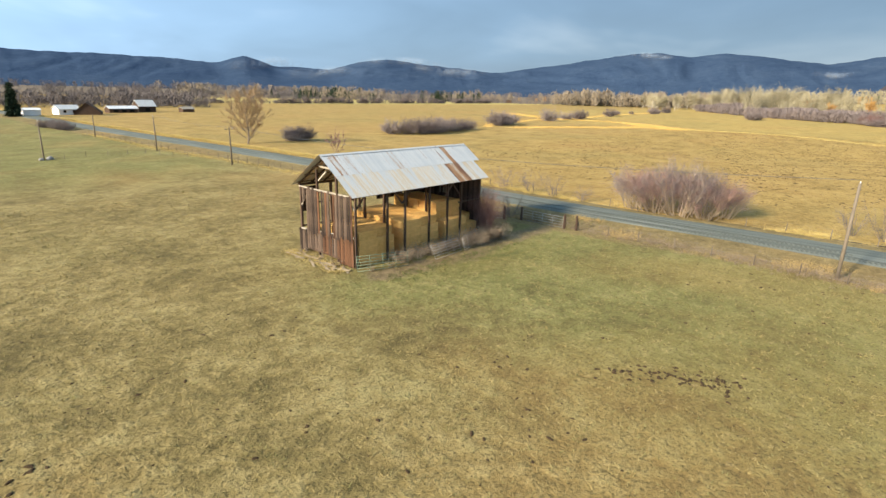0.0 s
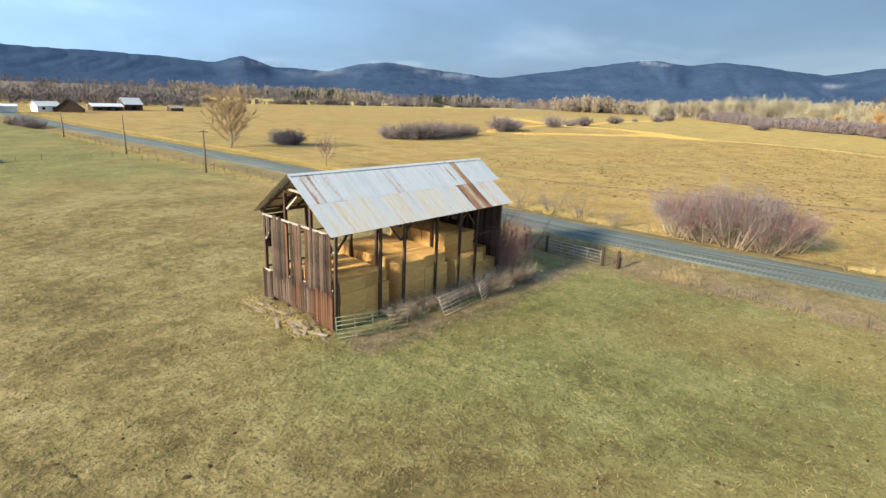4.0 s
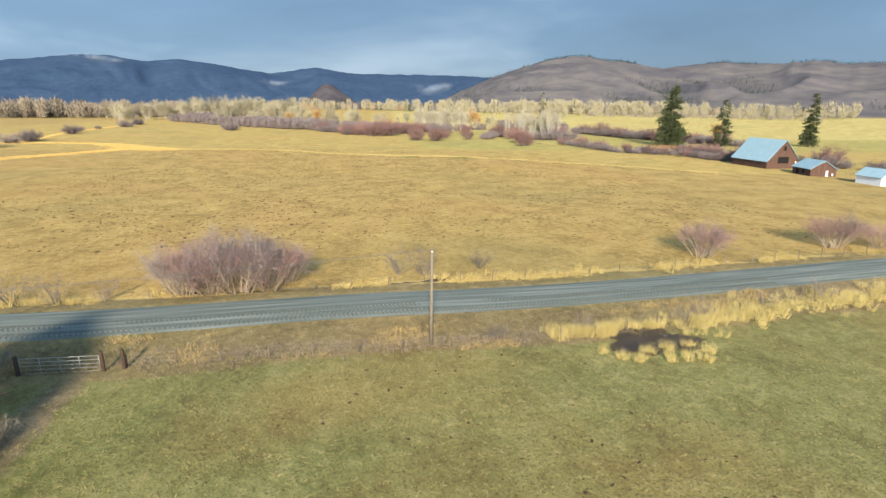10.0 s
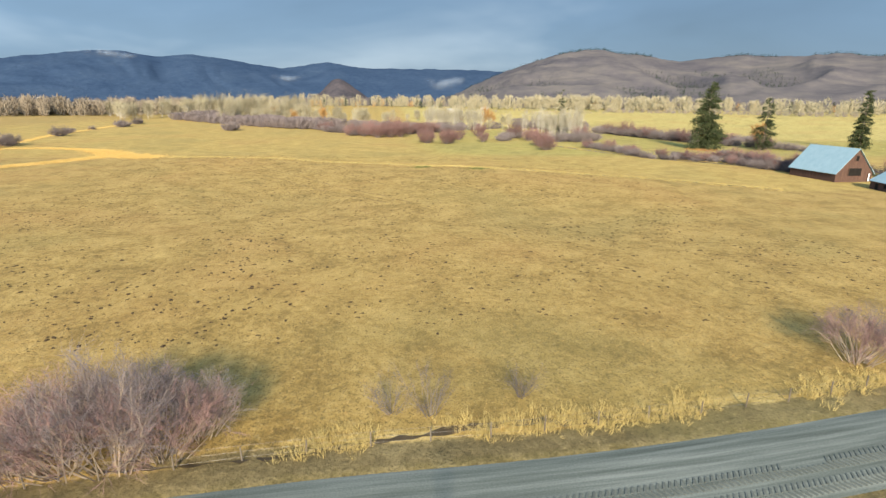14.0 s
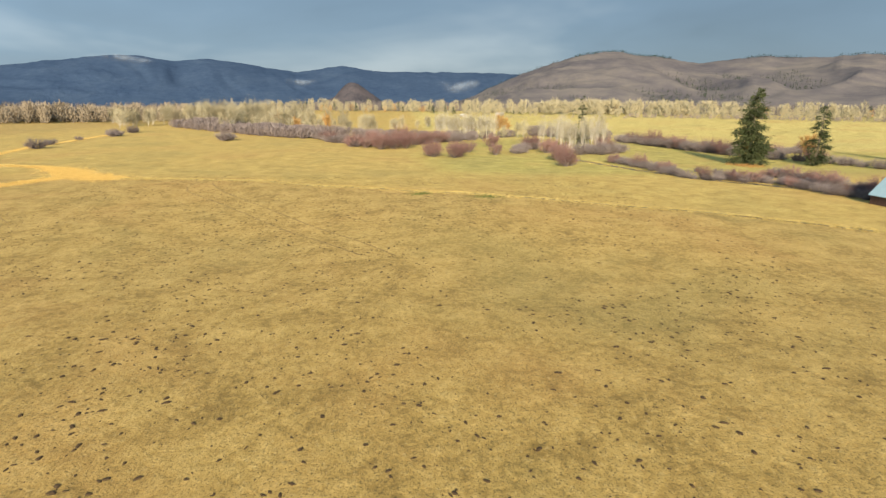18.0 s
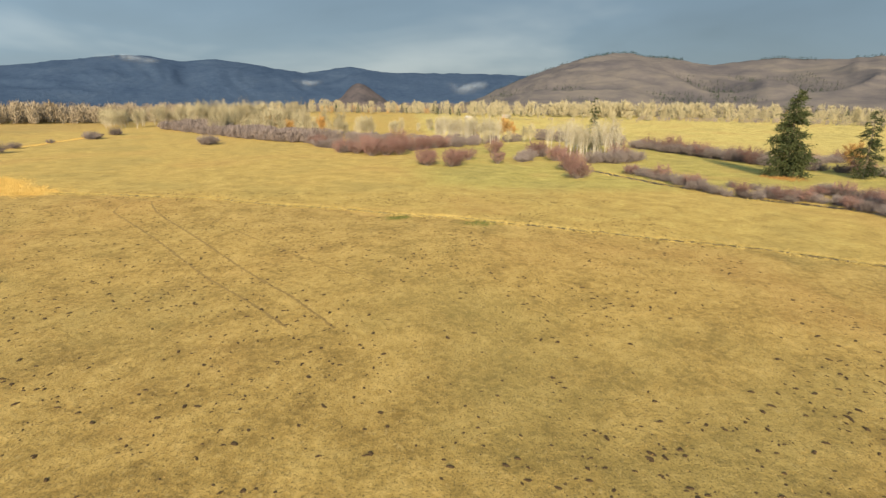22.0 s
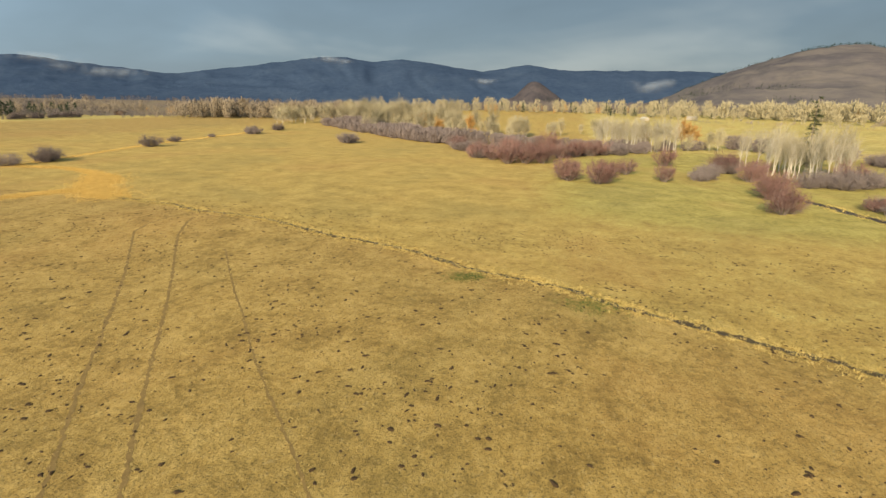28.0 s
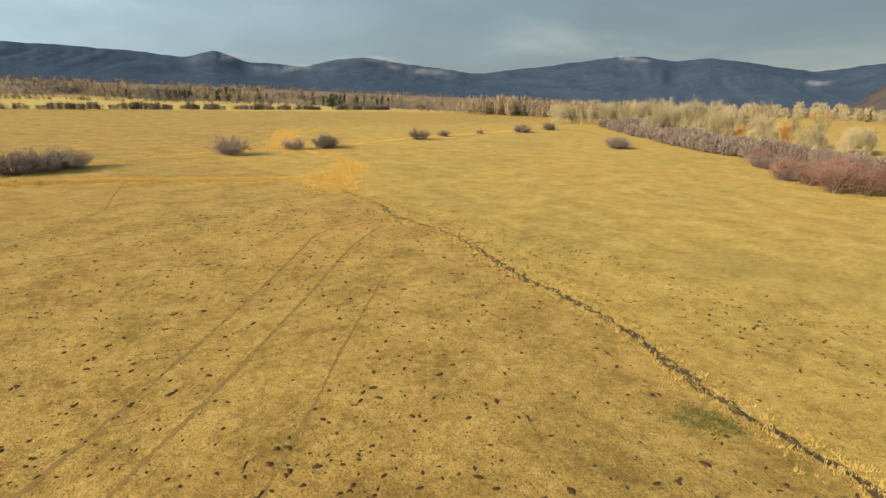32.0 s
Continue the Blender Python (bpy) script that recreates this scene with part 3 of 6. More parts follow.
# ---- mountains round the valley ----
def hazed_forest_material():
    m, n, l, b = material("hazed_forest_slope", 1.0, 0, 0.0)
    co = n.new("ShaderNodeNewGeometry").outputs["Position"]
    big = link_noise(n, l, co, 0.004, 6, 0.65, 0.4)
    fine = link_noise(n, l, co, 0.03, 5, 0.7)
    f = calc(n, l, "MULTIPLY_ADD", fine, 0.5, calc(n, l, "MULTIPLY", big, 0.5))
    # blue distance haze and cloud shade are put into the forest colour
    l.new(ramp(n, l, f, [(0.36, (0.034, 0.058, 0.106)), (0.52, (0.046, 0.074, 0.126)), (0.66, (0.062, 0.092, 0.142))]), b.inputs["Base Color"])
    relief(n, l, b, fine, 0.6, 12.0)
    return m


def steppe_material():
    m, n, l, b = material("bare_hillside", 1.0, 0, 0.0)
    co = n.new("ShaderNodeNewGeometry").outputs["Position"]
    mp = n.new("ShaderNodeMapping")
    mp.inputs["Scale"].default_value = (1, 1, 3.5)
    l.new(co, mp.inputs["Vector"])
    co = mp.outputs["Vector"]
    big = link_noise(n, l, co, 0.0032, 5, 0.55, 0.6)
    fine = link_noise(n, l, co, 0.012, 5, 0.65)
    f = calc(n, l, "MULTIPLY_ADD", fine, 0.4, calc(n, l, "MULTIPLY", big, 0.6))
    l.new(ramp(n, l, f, [(0.36, (0.090, 0.083, 0.092)), (0.50, (0.134, 0.119, 0.118)), (0.66, (0.188, 0.163, 0.142))]), b.inputs["Base Color"])
    relief(n, l, b, fine, 0.4, 14.0)
    return m


M_FOREST_HAZE, M_STEPPE = hazed_forest_material(), steppe_material()


def hills(name, summits, r_mid, r_wide, az0, az1, mat, label, seed, floor=0.0, rough=1.0):
    """A range: each summit is (azimuth, elevation, width) in degrees, seen from the middle of the valley."""
    az = np.radians(np.arange(az1, az0, 0.3))
    rr = np.concatenate([np.linspace(r_mid - 2.6 * r_wide, r_mid, 40), np.linspace(r_mid, r_mid + 1.2 * r_wide, 9)[1:]])
    A, R = np.meshgrid(az, rr, indexing="ij")
    deg = np.degrees(A)
    pts = sorted((a, e) for a, e, _ in summits)
    ridge = np.interp(np.degrees(az), [p[0] for p in pts], [p[1] for p in pts])
    k = np.hanning(7)
    ridge = np.convolve(np.pad(ridge, 3, mode="edge"), k / k.sum(), "valid")
    ridge = ridge + rough * np.array([0.10 * noise.fractal((float(a) * 55.0, seed, 0.3), 0.8, 2.0, 4) for a in az])
    el = np.maximum(floor, ridge)[:, None] + 0 * deg
    d = np.where(R < r_mid, (r_mid - R) / (2.6 * r_wide), (R - r_mid) / (1.2 * r_wide))
    fall = np.clip(1 - d, 0, 1) ** 1.2 * (1 + 0.7 * d)
    # rounded spurs and gullies that wander down the slope
    px, py = 85 + R * np.cos(A), R * np.sin(A)
    warp = [noise.noise_vector((x / 900.0, y / 900.0, seed)) for x, y in zip(px.ravel(), py.ravel())]
    spur = np.array([noise.fractal((a * r_mid / 620.0 + 0.9 * w[0], r / 900.0 + 0.9 * w[1], seed + 9), 1.0, 2.1, 4) for a, r, w in zip(A.ravel(), R.ravel(), warp)]).reshape(A.shape)
    spur = 1 - np.abs(spur) * 1.6
    fine = np.array([noise.fractal((x / 260.0, y / 260.0, seed), 0.9, 2.1, 5) for x, y in zip(px.ravel(), py.ravel())]).reshape(A.shape)
    env = np.clip(4 * fall * (1 - fall), 0, 1)
    Zm = np.tan(np.radians(el)) * r_mid * fall * (1 - env * 0.34 * rough * np.clip(1 - spur, 0, 1.2)) + 7 * rough * fine * fall - 6
    V = np.stack([px, py, Zm], -1)
    nn = len(rr)
    i, j = np.meshgrid(np.arange(len(az) - 1), np.arange(nn - 1), indexing="ij")
    q = (i * nn + j).ravel()
    ob = part(name, Build().add(V.reshape(-1, 3), np.stack([q, q + nn, q + nn + 1, q + 1], 1)), mat, smooth=True, label=label)
    tagged(ob, "", "mountains", "", "structure")
    wooded = (fall > 0.18) & (fall < 0.8) & (spur < np.quantile(spur, 0.16))
    return np.degrees(az), Zm.max(axis=1), V[wooded]


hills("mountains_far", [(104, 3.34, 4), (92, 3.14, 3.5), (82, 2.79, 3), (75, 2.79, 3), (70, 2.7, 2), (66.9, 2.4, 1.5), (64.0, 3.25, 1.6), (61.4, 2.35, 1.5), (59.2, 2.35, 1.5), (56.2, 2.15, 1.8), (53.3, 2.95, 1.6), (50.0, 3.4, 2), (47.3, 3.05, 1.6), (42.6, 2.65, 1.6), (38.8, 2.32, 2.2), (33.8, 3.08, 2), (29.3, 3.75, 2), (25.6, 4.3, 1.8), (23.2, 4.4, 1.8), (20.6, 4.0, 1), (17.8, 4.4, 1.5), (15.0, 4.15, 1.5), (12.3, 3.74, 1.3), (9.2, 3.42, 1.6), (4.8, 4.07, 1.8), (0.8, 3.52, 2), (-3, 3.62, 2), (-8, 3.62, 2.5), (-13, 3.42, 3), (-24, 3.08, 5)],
      4250, 460, 112, -30, M_FOREST_HAZE, "forested mountain range under low cloud, coloured with blue haze and cloud shade", 3.1, 0.5, 0.6)
CREST_AZ, CREST_Z, GULLY = hills("mountains_right", [(-5, 0.2, 1.6), (-8.5, 1.5, 1.5), (-11.5, 2.9, 1.5), (-15, 4.2, 1.8), (-19, 5.45, 1.9), (-22, 5.75, 1.8), (-25.7, 5.2, 2.0), (-30, 4.45, 2.2), (-35, 4.98, 2.2), (-39, 4.7, 2), (-42, 4.85, 2.2), (-47, 4.6, 3), (-55, 4.7, 4), (-66, 4.2, 5), (-80, 4.2, 6), (-95, 3.5, 6)],
      3300, 620, -5, -98, M_STEPPE, "bare brown grassy hills with wooded gullies and crests", 7.7, 0.1, 1.0)
M_KNOB = plain("rocky_knob", (0.045, 0.045, 0.055), (0.125, 0.103, 0.102), 0.014, 1.0, 0, 0.4, spec=0.0, dist=6.0)
_, _, KNOB_WOOD = hills("mountains_knob", [(0.4, 0.3, 0.8), (1.4, 1.2, 0.8), (2.4, 1.9, 0.8), (3.1, 2.55, 0.8), (3.6, 2.8, 0.8), (4.4, 2.75, 0.8), (5.0, 2.3, 0.9), (5.8, 1.3, 0.8), (6.8, 0.8, 0.8), (7.8, 0.2, 0.8)],
      2980, 150, 7.8, 0.4, M_KNOB, "bare brown rocky knob before the forested range", 1.7, 0.0, 1.0)
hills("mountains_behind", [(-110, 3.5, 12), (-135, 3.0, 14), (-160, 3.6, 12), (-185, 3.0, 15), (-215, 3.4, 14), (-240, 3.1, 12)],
      4000, 500, -95, -252, M_FOREST_HAZE, "forested hills closing the valley, coloured with blue haze and cloud shade", 5.2, 1.0)

# ---- the hay barn ----
B_AT, B_TURN = (21.7, 38.6), 0.8
B_L, B_W, B_EAVE, B_RIDGE = 17.5, 8.6, 6.25, 9.2


def corrugated(lx, ly, pitch=0.14, deep=0.0016, cut=0.0, bent=0.0):
    """A sheet in its own plane: waves along x, its length down y."""
    nx = max(3, int(lx / (pitch / 4)))
    xs = np.linspace(0, lx, nx + 1)
    ys = np.linspace(0, ly, 4)
    Xs, Ys = np.meshgrid(xs, ys, indexing="ij")
    Zs = deep * np.sin(2 * math.pi * Xs / pitch) + bent * (Ys / ly) ** 2 * np.sin(Xs * 2.1)
    b = Build()
    for up in (0, 1):
        n4 = 4
        i, j = np.meshgrid(np.arange(nx), np.arange(3), indexing="ij")
        q = (i * n4 + j).ravel()
        f = np.stack([q, q + n4, q + n4 + 1, q + 1], 1)
        b.add(np.stack([Xs, Ys, Zs - 0.006 * up], -1).reshape(-1, 3), f[:, ::-1] if up else f)
    return b


def hay_barn():
    barn = thing("hay_barn", pose(*B_AT, float(gz(*B_AT)), 0, 0, B_TURN), "weathered open-sided hay barn with a rusty corrugated metal roof", "barn")
    L, W, E, R = B_L, B_W, B_EAVE, B_RIDGE
    inset = 0.35
    y0, y1, x1 = inset, W - inset, L - 0.9
    # posts: the open front, the middle and the back
    front = [0.25, 3.85, 5.95, 9.1, 11.65, 13.6, x1]
    for x in front:
        part("post", Build().box((0.17, 0.17, E - 0.15), (0, 0, (E - 0.15) / 2), wobble=0.01), M_BEAM, barn, at=pose(x, y0, 0, random.uniform(-0.6, 0.6), random.uniform(-0.6, 0.6), 0))
    for x in (0.25, 3.6, 7.0, 10.4, 13.8, x1):
        part("post", Build().box((0.20, 0.20, E - 0.15), (0, 0, (E - 0.15) / 2), wobble=0.01), M_BEAM, barn, at=pose(x, y1, 0, random.uniform(-0.6, 0.6), 0, 0))
    for x in (0.3, 5.6, 11.2, x1):
        for y in (W * 0.33, W * 0.66):
            h = E + (R - E) * (0.62) - 0.2
            part("post", Build().box((0.18, 0.18, h), (0, 0, h / 2), wobble=0.01), M_BEAM, barn, at=(x, y, 0))
    # plates, tie beams, rafters, purlins
    for y in (y0, y1):
        part("wall_plate", Build().bar((0.1, y, E - 0.06), (L - 0.6, y, E - 0.06), 0.18, 0.2), M_BEAM, barn)
    for x in (0.3, 5.6, 11.2, x1):
        part("tie_beam", Build().bar((x, y0, E - 0.3), (x, y1, E - 0.3), 0.14, 0.2), M_BEAM, barn)
        part("collar_beam", Build().bar((x + 0.14, W * 0.36, R - 1.12), (x + 0.14, W * 0.64, R - 1.06), 0.10, 0.16), M_BEAM_PALE if x < 1 else M_BEAM, barn)
    slope = math.hypot(W / 2, R - E)
    for x in np.linspace(0.2, L - 0.7, 13):
        for s in (0, 1):
            ya = 0.05 if s == 0 else W - 0.05
            part("rafter", Build().bar((x, ya, E - 0.10), (x, W / 2, R - 0.14), 0.09, 0.15), M_BEAM, barn)
    for s in (0, 1):
        for k in (0.08, 0.35, 0.62, 0.92):
            y = (W / 2) * k if s == 0 else W - (W / 2) * k
            z = E + (R - E) * k - 0.045
            part("purlin", Build().bar((0.0, y, z), (L, y, z), 0.10, 0.06), M_BEAM, barn)
    # braces in the open front and the gable
    for x, d in ((0.25, 1.0), (5.6, -1.0), (5.6, 1.0), (11.3, 1.1), (13.3, -1.0)):
        part("brace", Build().bar((x, y0, E - 1.3), (x + d, y0, E - 0.15), 0.09, 0.12), M_BEAM, barn)
    part("brace", Build().bar((0.2, W * 0.62, R - 2.3), (0.2, W * 0.48, R - 1.35), 0.08, 0.12), M_BEAM_PALE, barn)
    part("brace", Build().bar((0.2, W - 0.5, E - 1.9), (0.2, W - 1.5, E - 0.7), 0.08, 0.12), M_BEAM_PALE, barn)
    part("brace", Build().bar((0.2, y0, E - 1.2), (0.2, y0 + 1.0, E - 0.2), 0.08, 0.12), M_BEAM_PALE, barn)
    # gable boards: a low skirt, then three loose groups of long boards
    y = y0
    while y < y1:
        w = random.uniform(0.20, 0.30)
        sk = 2.75 - 0.075 * y
        lift = random.uniform(0.0, 0.12) if y < 2.2 or y > 7.0 else random.uniform(0.38, 0.6)
        h = sk - lift + random.uniform(-0.10, 0.08)
        warm = 0.85 if y < 2.6 else (0.5 if y < 4.5 else 0.12)
        part("board", Build().box((0.035, w - 0.016, h), (0, 0, h / 2 + lift), wobble=0.008), M_BOARD_RED if random.random() < warm else M_BOARD, barn, at=pose(0.05 + random.uniform(-0.012, 0.012), y + w / 2, 0, random.uniform(-1.2, 1.2), random.uniform(-0.6, 0.6), 0))
        y += w
    for ya, yb in ((y0 + 0.05, 2.85), (3.5, 4.5), (5.1, 7.0)):
        y = ya
        while y < yb:
            w = random.uniform(0.20, 0.30)
            lo, hi = 2.75 - 0.075 * y - random.uniform(0.1, 0.5), E - 0.05 + random.uniform(-0.30, 0.12)
            part("board", Build().box((0.03, w - 0.014, hi - lo), (0, 0, (lo + hi) / 2), wobble=0.006), M_BOARD if random.random() < 0.88 else M_BOARD_RED, barn, at=pose(0.015, y + w / 2, 0, random.uniform(-0.6, 0.6), 0, 0))
            y += w
    for z, drop in ((E - 0.12, 0.05), (2.72, 0.58)):
        part("rail", Build().bar((0.10, y0, z), (0.10, y1, z - drop), 0.07, 0.14), M_BEAM_PALE, barn)
    for y, ln, a in ((7.35, 1.1, 6), (7.6, 1.5, -4), (7.9, 0.8, 9)):
        part("board", Build().box((0.03, 0.2, ln), (0, 0, E - 0.2 - ln / 2), wobble=0.008), M_BOARD, barn, at=pose(0.02, y, 0, 0, 0, a))
    part("rail", Build().bar((0.10, y0, 0.45), (0.10, y1, 0.45), 0.07, 0.14), M_BEAM, barn)
    # far gable; three added pale boards stand for a lit sheet in a gap
    y = y0
    while y < y1:
        w = random.uniform(0.2, 0.3)
        top = E + (R - E) * (1 - abs(y + w / 2 - W / 2) / (W / 2)) - 0.12
        part("board", Build().box((0.03, w - 0.008, top), (0, 0, top / 2), wobble=0.006), M_BOARD, barn, at=(x1 + 0.13, y + w / 2, 0))
        y += w
    for y in (5.2, 5.55, 5.9):
        part("board", Build().box((0.03, 0.34, 1.9), (0, 0, E - 1.35), wobble=0.006), M_BEAM_PALE, barn, at=(x1 + 0.05, y, 0))
    # a few boards are left on the back
    for xa, xb in ((0.4, 2.0), (9.4, 12.6), (13.6, x1)):
        x = xa
        while x < xb:
            w = random.uniform(0.2, 0.3)
            lo = 0.2 if xa > 12 else E - 2.6
            part("board", Build().box((w - 0.01, 0.03, E - 0.3 - lo), (0, 0, (E - 0.3 + lo) / 2), wobble=0.006), M_BOARD, barn, at=(x + w / 2, y1 + 0.12, 0))
            x += w
    for z in (2.3, 4.3):
        part("rail", Build().bar((0.3, y1 + 0.06, z), (x1, y1 + 0.06, z), 0.06, 0.13), M_BEAM, barn)
    part("rail", Build().bar((13.3, y0, E - 2.2), (x1, y0, E - 2.2), 0.07, 0.15), M_BEAM, barn)
    # roof sheets, two courses on each slope
    tilt = math.degrees(math.atan2(R - E, W / 2))
    up, lo = slope * 0.5, slope * 0.52 + 0.12
    for s in (0, 1):
        for course in (0, 1):
            x = -0.35
            end = L + (0.95 if course == 1 else 0.0)
            n = 0
            while x < end - 0.3:
                w = min(0.66, end - x)
                ln = (up if course == 1 else lo) + random.uniform(-0.03, 0.05)
                mid_x = x + w / 2
                if 14.1 < mid_x < 14.75 or (course == 0 and 12.6 < mid_x < 13.3):
                    mat = M_ROOF_RUST
                elif course == 0 and 13.3 <= mid_x < 14.1:
                    mat = M_ROOF_TAN
                elif course == 1 and any(abs(mid_x - q) < 0.34 for q in (0.95, 2.1, 7.4)):
                    mat = M_ROOF_SPOT
                else:
                    mat = M_ROOF_PALE if course == 0 or 2.8 < mid_x < 3.6 else M_ROOF
                d0 = -0.12 if course == 0 else slope * 0.5 - 0.06
                lift = 0.035 + 0.014 * course + 0.004 * (n % 2)
                m = pose(0, 0, E, 0, 0, 0) @ pose(x, 0, 0, tilt, 0, 0) @ pose(0, d0, lift, random.uniform(-0.15, 0.15), 0, random.uniform(-0.2, 0.2))
                if s:
                    m = pose(x + w / 2, W, 0, 0, 0, 180) @ pose(-w / 2, 0, E, tilt, 0, 0) @ pose(0, d0, lift, 0, 0, 0)
                part("roof_sheet", corrugated(w + 0.05, ln, bent=0.008), mat, barn, at=m, smooth=False)
                x += w
                n += 1
    part("ridge_cap", Build().add([(-0.35, W / 2 - 0.2, R - 0.02), (L + 0.95, W / 2 - 0.2, R - 0.02), (L + 0.95, W / 2, R + 0.10), (-0.35, W / 2, R + 0.10), (L + 0.95, W / 2 + 0.2, R - 0.02), (-0.35, W / 2 + 0.2, R - 0.02)], [(0, 1, 2, 3), (3, 2, 4, 5)]), M_ROOF, barn)
    return barn


BARN = hay_barn()
BM = pose(*B_AT, float(gz(*B_AT)), 0, 0, B_TURN)


def bale_mesh():
    lx, ly, lz = 2.4, 1.2, 0.9
    bm = bmesh.new()
    bmesh.ops.create_cube(bm, size=1)
    bmesh.ops.subdivide_edges(bm, edges=bm.edges, cuts=3, use_grid_fill=True)
    for v in bm.verts:
        v.co = Vector((v.co.x * lx, v.co.y * ly, v.co.z * lz))
        k = noise.noise_vector(v.co * 3.1)
        v.co += k * 0.035
        # strings nip the bale
        v.co.z *= 1 - 0.012 * math.cos(v.co.y * 14)
        v.co.z += lz / 2
    m = bpy.data.meshes.new("bale")
    bm.to_mesh(m)
    bm.free()
    m.materials.append(M_HAY)
    return m


BALE = bale_mesh()


def stack(x0, x1, heights, y0=0.55, rows=6, tier=0.82):
    """Bales laid side on, in tiers; heights per row from the open side."""
    n = max(1, int(round((x1 - x0) / 2.3)))
    for r in range(rows):
        top = heights[min(r, len(heights) - 1)]
        for k in range(top):
            if 0 < r < rows - 1 and k < min(top, heights[min(r + 1, len(heights) - 1)], heights[r - 1 if r <= len(heights) else -1]) - 1 and n > 2:
                continue
            for c in range(n):
                m = BM @ pose(x0 + (c + 0.5) * (x1 - x0) / n + random.uniform(-0.03, 0.03), y0 + 0.62 + r * 1.24 + random.uniform(-0.05, 0.05) + (0.25 if k == top - 1 and r == 0 and c == n - 1 else 0), k * tier, random.uniform(-0.6, 0.6), random.uniform(-0.6, 0.6), random.uniform(-1.2, 1.2)) @ Matrix.Diagonal(((x1 - x0) / n / 2.42, 1.0, tier * 1.1, 1))
                ob = new("hay_bale", BALE)
                ob.matrix_basis = m
                tagged(ob, "large square golden hay bale stacked under the barn roof", "hay bale", "stacked hay bales")


stack(0.75, 4.75, [4, 4, 4, 4, 3, 3], 0.5, tier=0.75)
stack(5.75, 10.5, [4, 4, 4, 4, 4, 4], 0.45, tier=0.80)
stack(11.35, 14.9, [3, 5, 5, 5, 5, 5], 0.35, tier=0.80)
stack(14.95, 16.55, [2, 3, 3, 4, 4, 4], 0.3, tier=0.80)


# ---- trees and shrubs ----
def shrub_mesh(seed, h, w, stems, fan, mats, thick=0.05, twig=0.016, droop=0.0, fine=3, high=0.15):
    """A leafless many-stemmed shrub: stems spreading from the base, then forks, then a haze of fine twigs. Returns two meshes."""
    rs = np.random.RandomState(seed)
    a = rs.uniform(0, 2 * math.pi, stems)
    lean = np.sqrt(rs.uniform(0.02, 1, stems)) * fan
    base = np.stack([np.cos(a), np.sin(a), 0 * a], 1) * (rs.uniform(0, 0.35, stems) * w * 0.5)[:, None]
    d = np.stack([np.cos(a) * np.sin(lean), np.sin(a) * np.sin(lean), np.cos(lean)], 1)
    ln = h * rs.uniform(0.55, 0.8, stems)
    mid = base + d * (ln * 0.5)[:, None] + rs.normal(0, 0.03 * h, (stems, 3))
    d2 = d + rs.normal(0, 0.12, (stems, 3)) + np.array([0, 0, 0.12])
    top = mid + d2 * (ln * 0.5)[:, None]
    wood = Build()
    wood.twigs(base, mid, thick, thick * 0.65)
    wood.twigs(mid, top, thick * 0.65, thick * 0.35)
    k = 5
    src = np.repeat(np.arange(stems), k)
    f = rs.uniform(high, 1.0, len(src))[:, None]
    p = np.where(f < 0.5, base[src] + (mid - base)[src] * f * 2, mid[src] + (top - mid)[src] * (f * 2 - 1))
    dd = d2[src] + rs.normal(0, 0.45, (len(src), 3))
    dd /= np.linalg.norm(dd, axis=1)[:, None]
    q = p + dd * (h * rs.uniform(0.18, 0.36, len(src)))[:, None]
    q[:, 2] = np.maximum(q[:, 2], 0.05 * h)
    wood.twigs(p, q, thick * 0.35, thick * 0.15)
    hz = Build()
    src = np.repeat(np.arange(len(p)), fine * 2)
    f = rs.uniform(0.1, 1.0, len(src))[:, None]
    p3 = p[src] + (q - p)[src] * f
    d3 = dd[src] + rs.normal(0, 0.55, (len(src), 3)) + np.array([0, 0, 0.15 - droop])
    d3 /= np.linalg.norm(d3, axis=1)[:, None]
    q3 = p3 + d3 * (h * rs.uniform(0.10, 0.24, len(src)))[:, None]
    hz.blades(p3, q3, twig * h / 3.0 * 1.3)
    src = np.repeat(np.arange(len(p3)), 2)
    p4 = p3[src] + (q3 - p3)[src] * rs.uniform(0.2, 0.9, len(src))[:, None]
    q4 = p4 + (d3[src] + rs.normal(0, 0.6, (len(src), 3))) * (h * rs.uniform(0.05, 0.13, len(src)))[:, None]
    hz.blades(p4, q4, twig * h / 3.0)
    return wood.mesh("branchwork", mats[0]), hz.mesh("crown", mats[1])


def shrub(name, meshes, at, label, category="shrub", group=""):
    s = thing(name, at, label, category, group)
    part("branchwork", meshes[0], None, s)
    part("crown", meshes[1], None, s)
    return s


def set_out(proto, spots, rng):
    """Copies a shrub or tree to further (x, y, scale) spots."""
    for x, y, s in spots:
        copy_thing(proto, pose(x, y, float(gz(x, y)) - 0.05, 0, 0, rng.uniform(0, 360)) @ Matrix.Diagonal((s * rng.uniform(0.9, 1.1), s * rng.uniform(0.9, 1.1), s * rng.uniform(0.9, 1.08), 1)))


rng = random.Random(5)
S_WIL = [shrub_mesh(20 + i, 4.8, 5.8, 64, 1.2, (M_TWIG, M_TWIG_MAUVE), 0.05, 0.026, 0.12) for i in range(3)]
S_RED = [shrub_mesh(30 + i, 4.6, 4.4, 46, 0.85, (M_TWIG, M_TWIG_RED), 0.05, 0.024, 0.1) for i in range(2)]
S_THIN = [shrub_mesh(40 + i, 4.0, 3.2, 14, 0.7, (M_TWIG, M_TWIG), 0.03, 0.010, 0.0, 2) for i in range(2)]
S_WEED = [shrub_mesh(50 + i, 1.6, 2.0, 16, 0.9, (M_WEED, M_WEED), 0.02, 0.012, 0.1, 2) for i in range(2)]

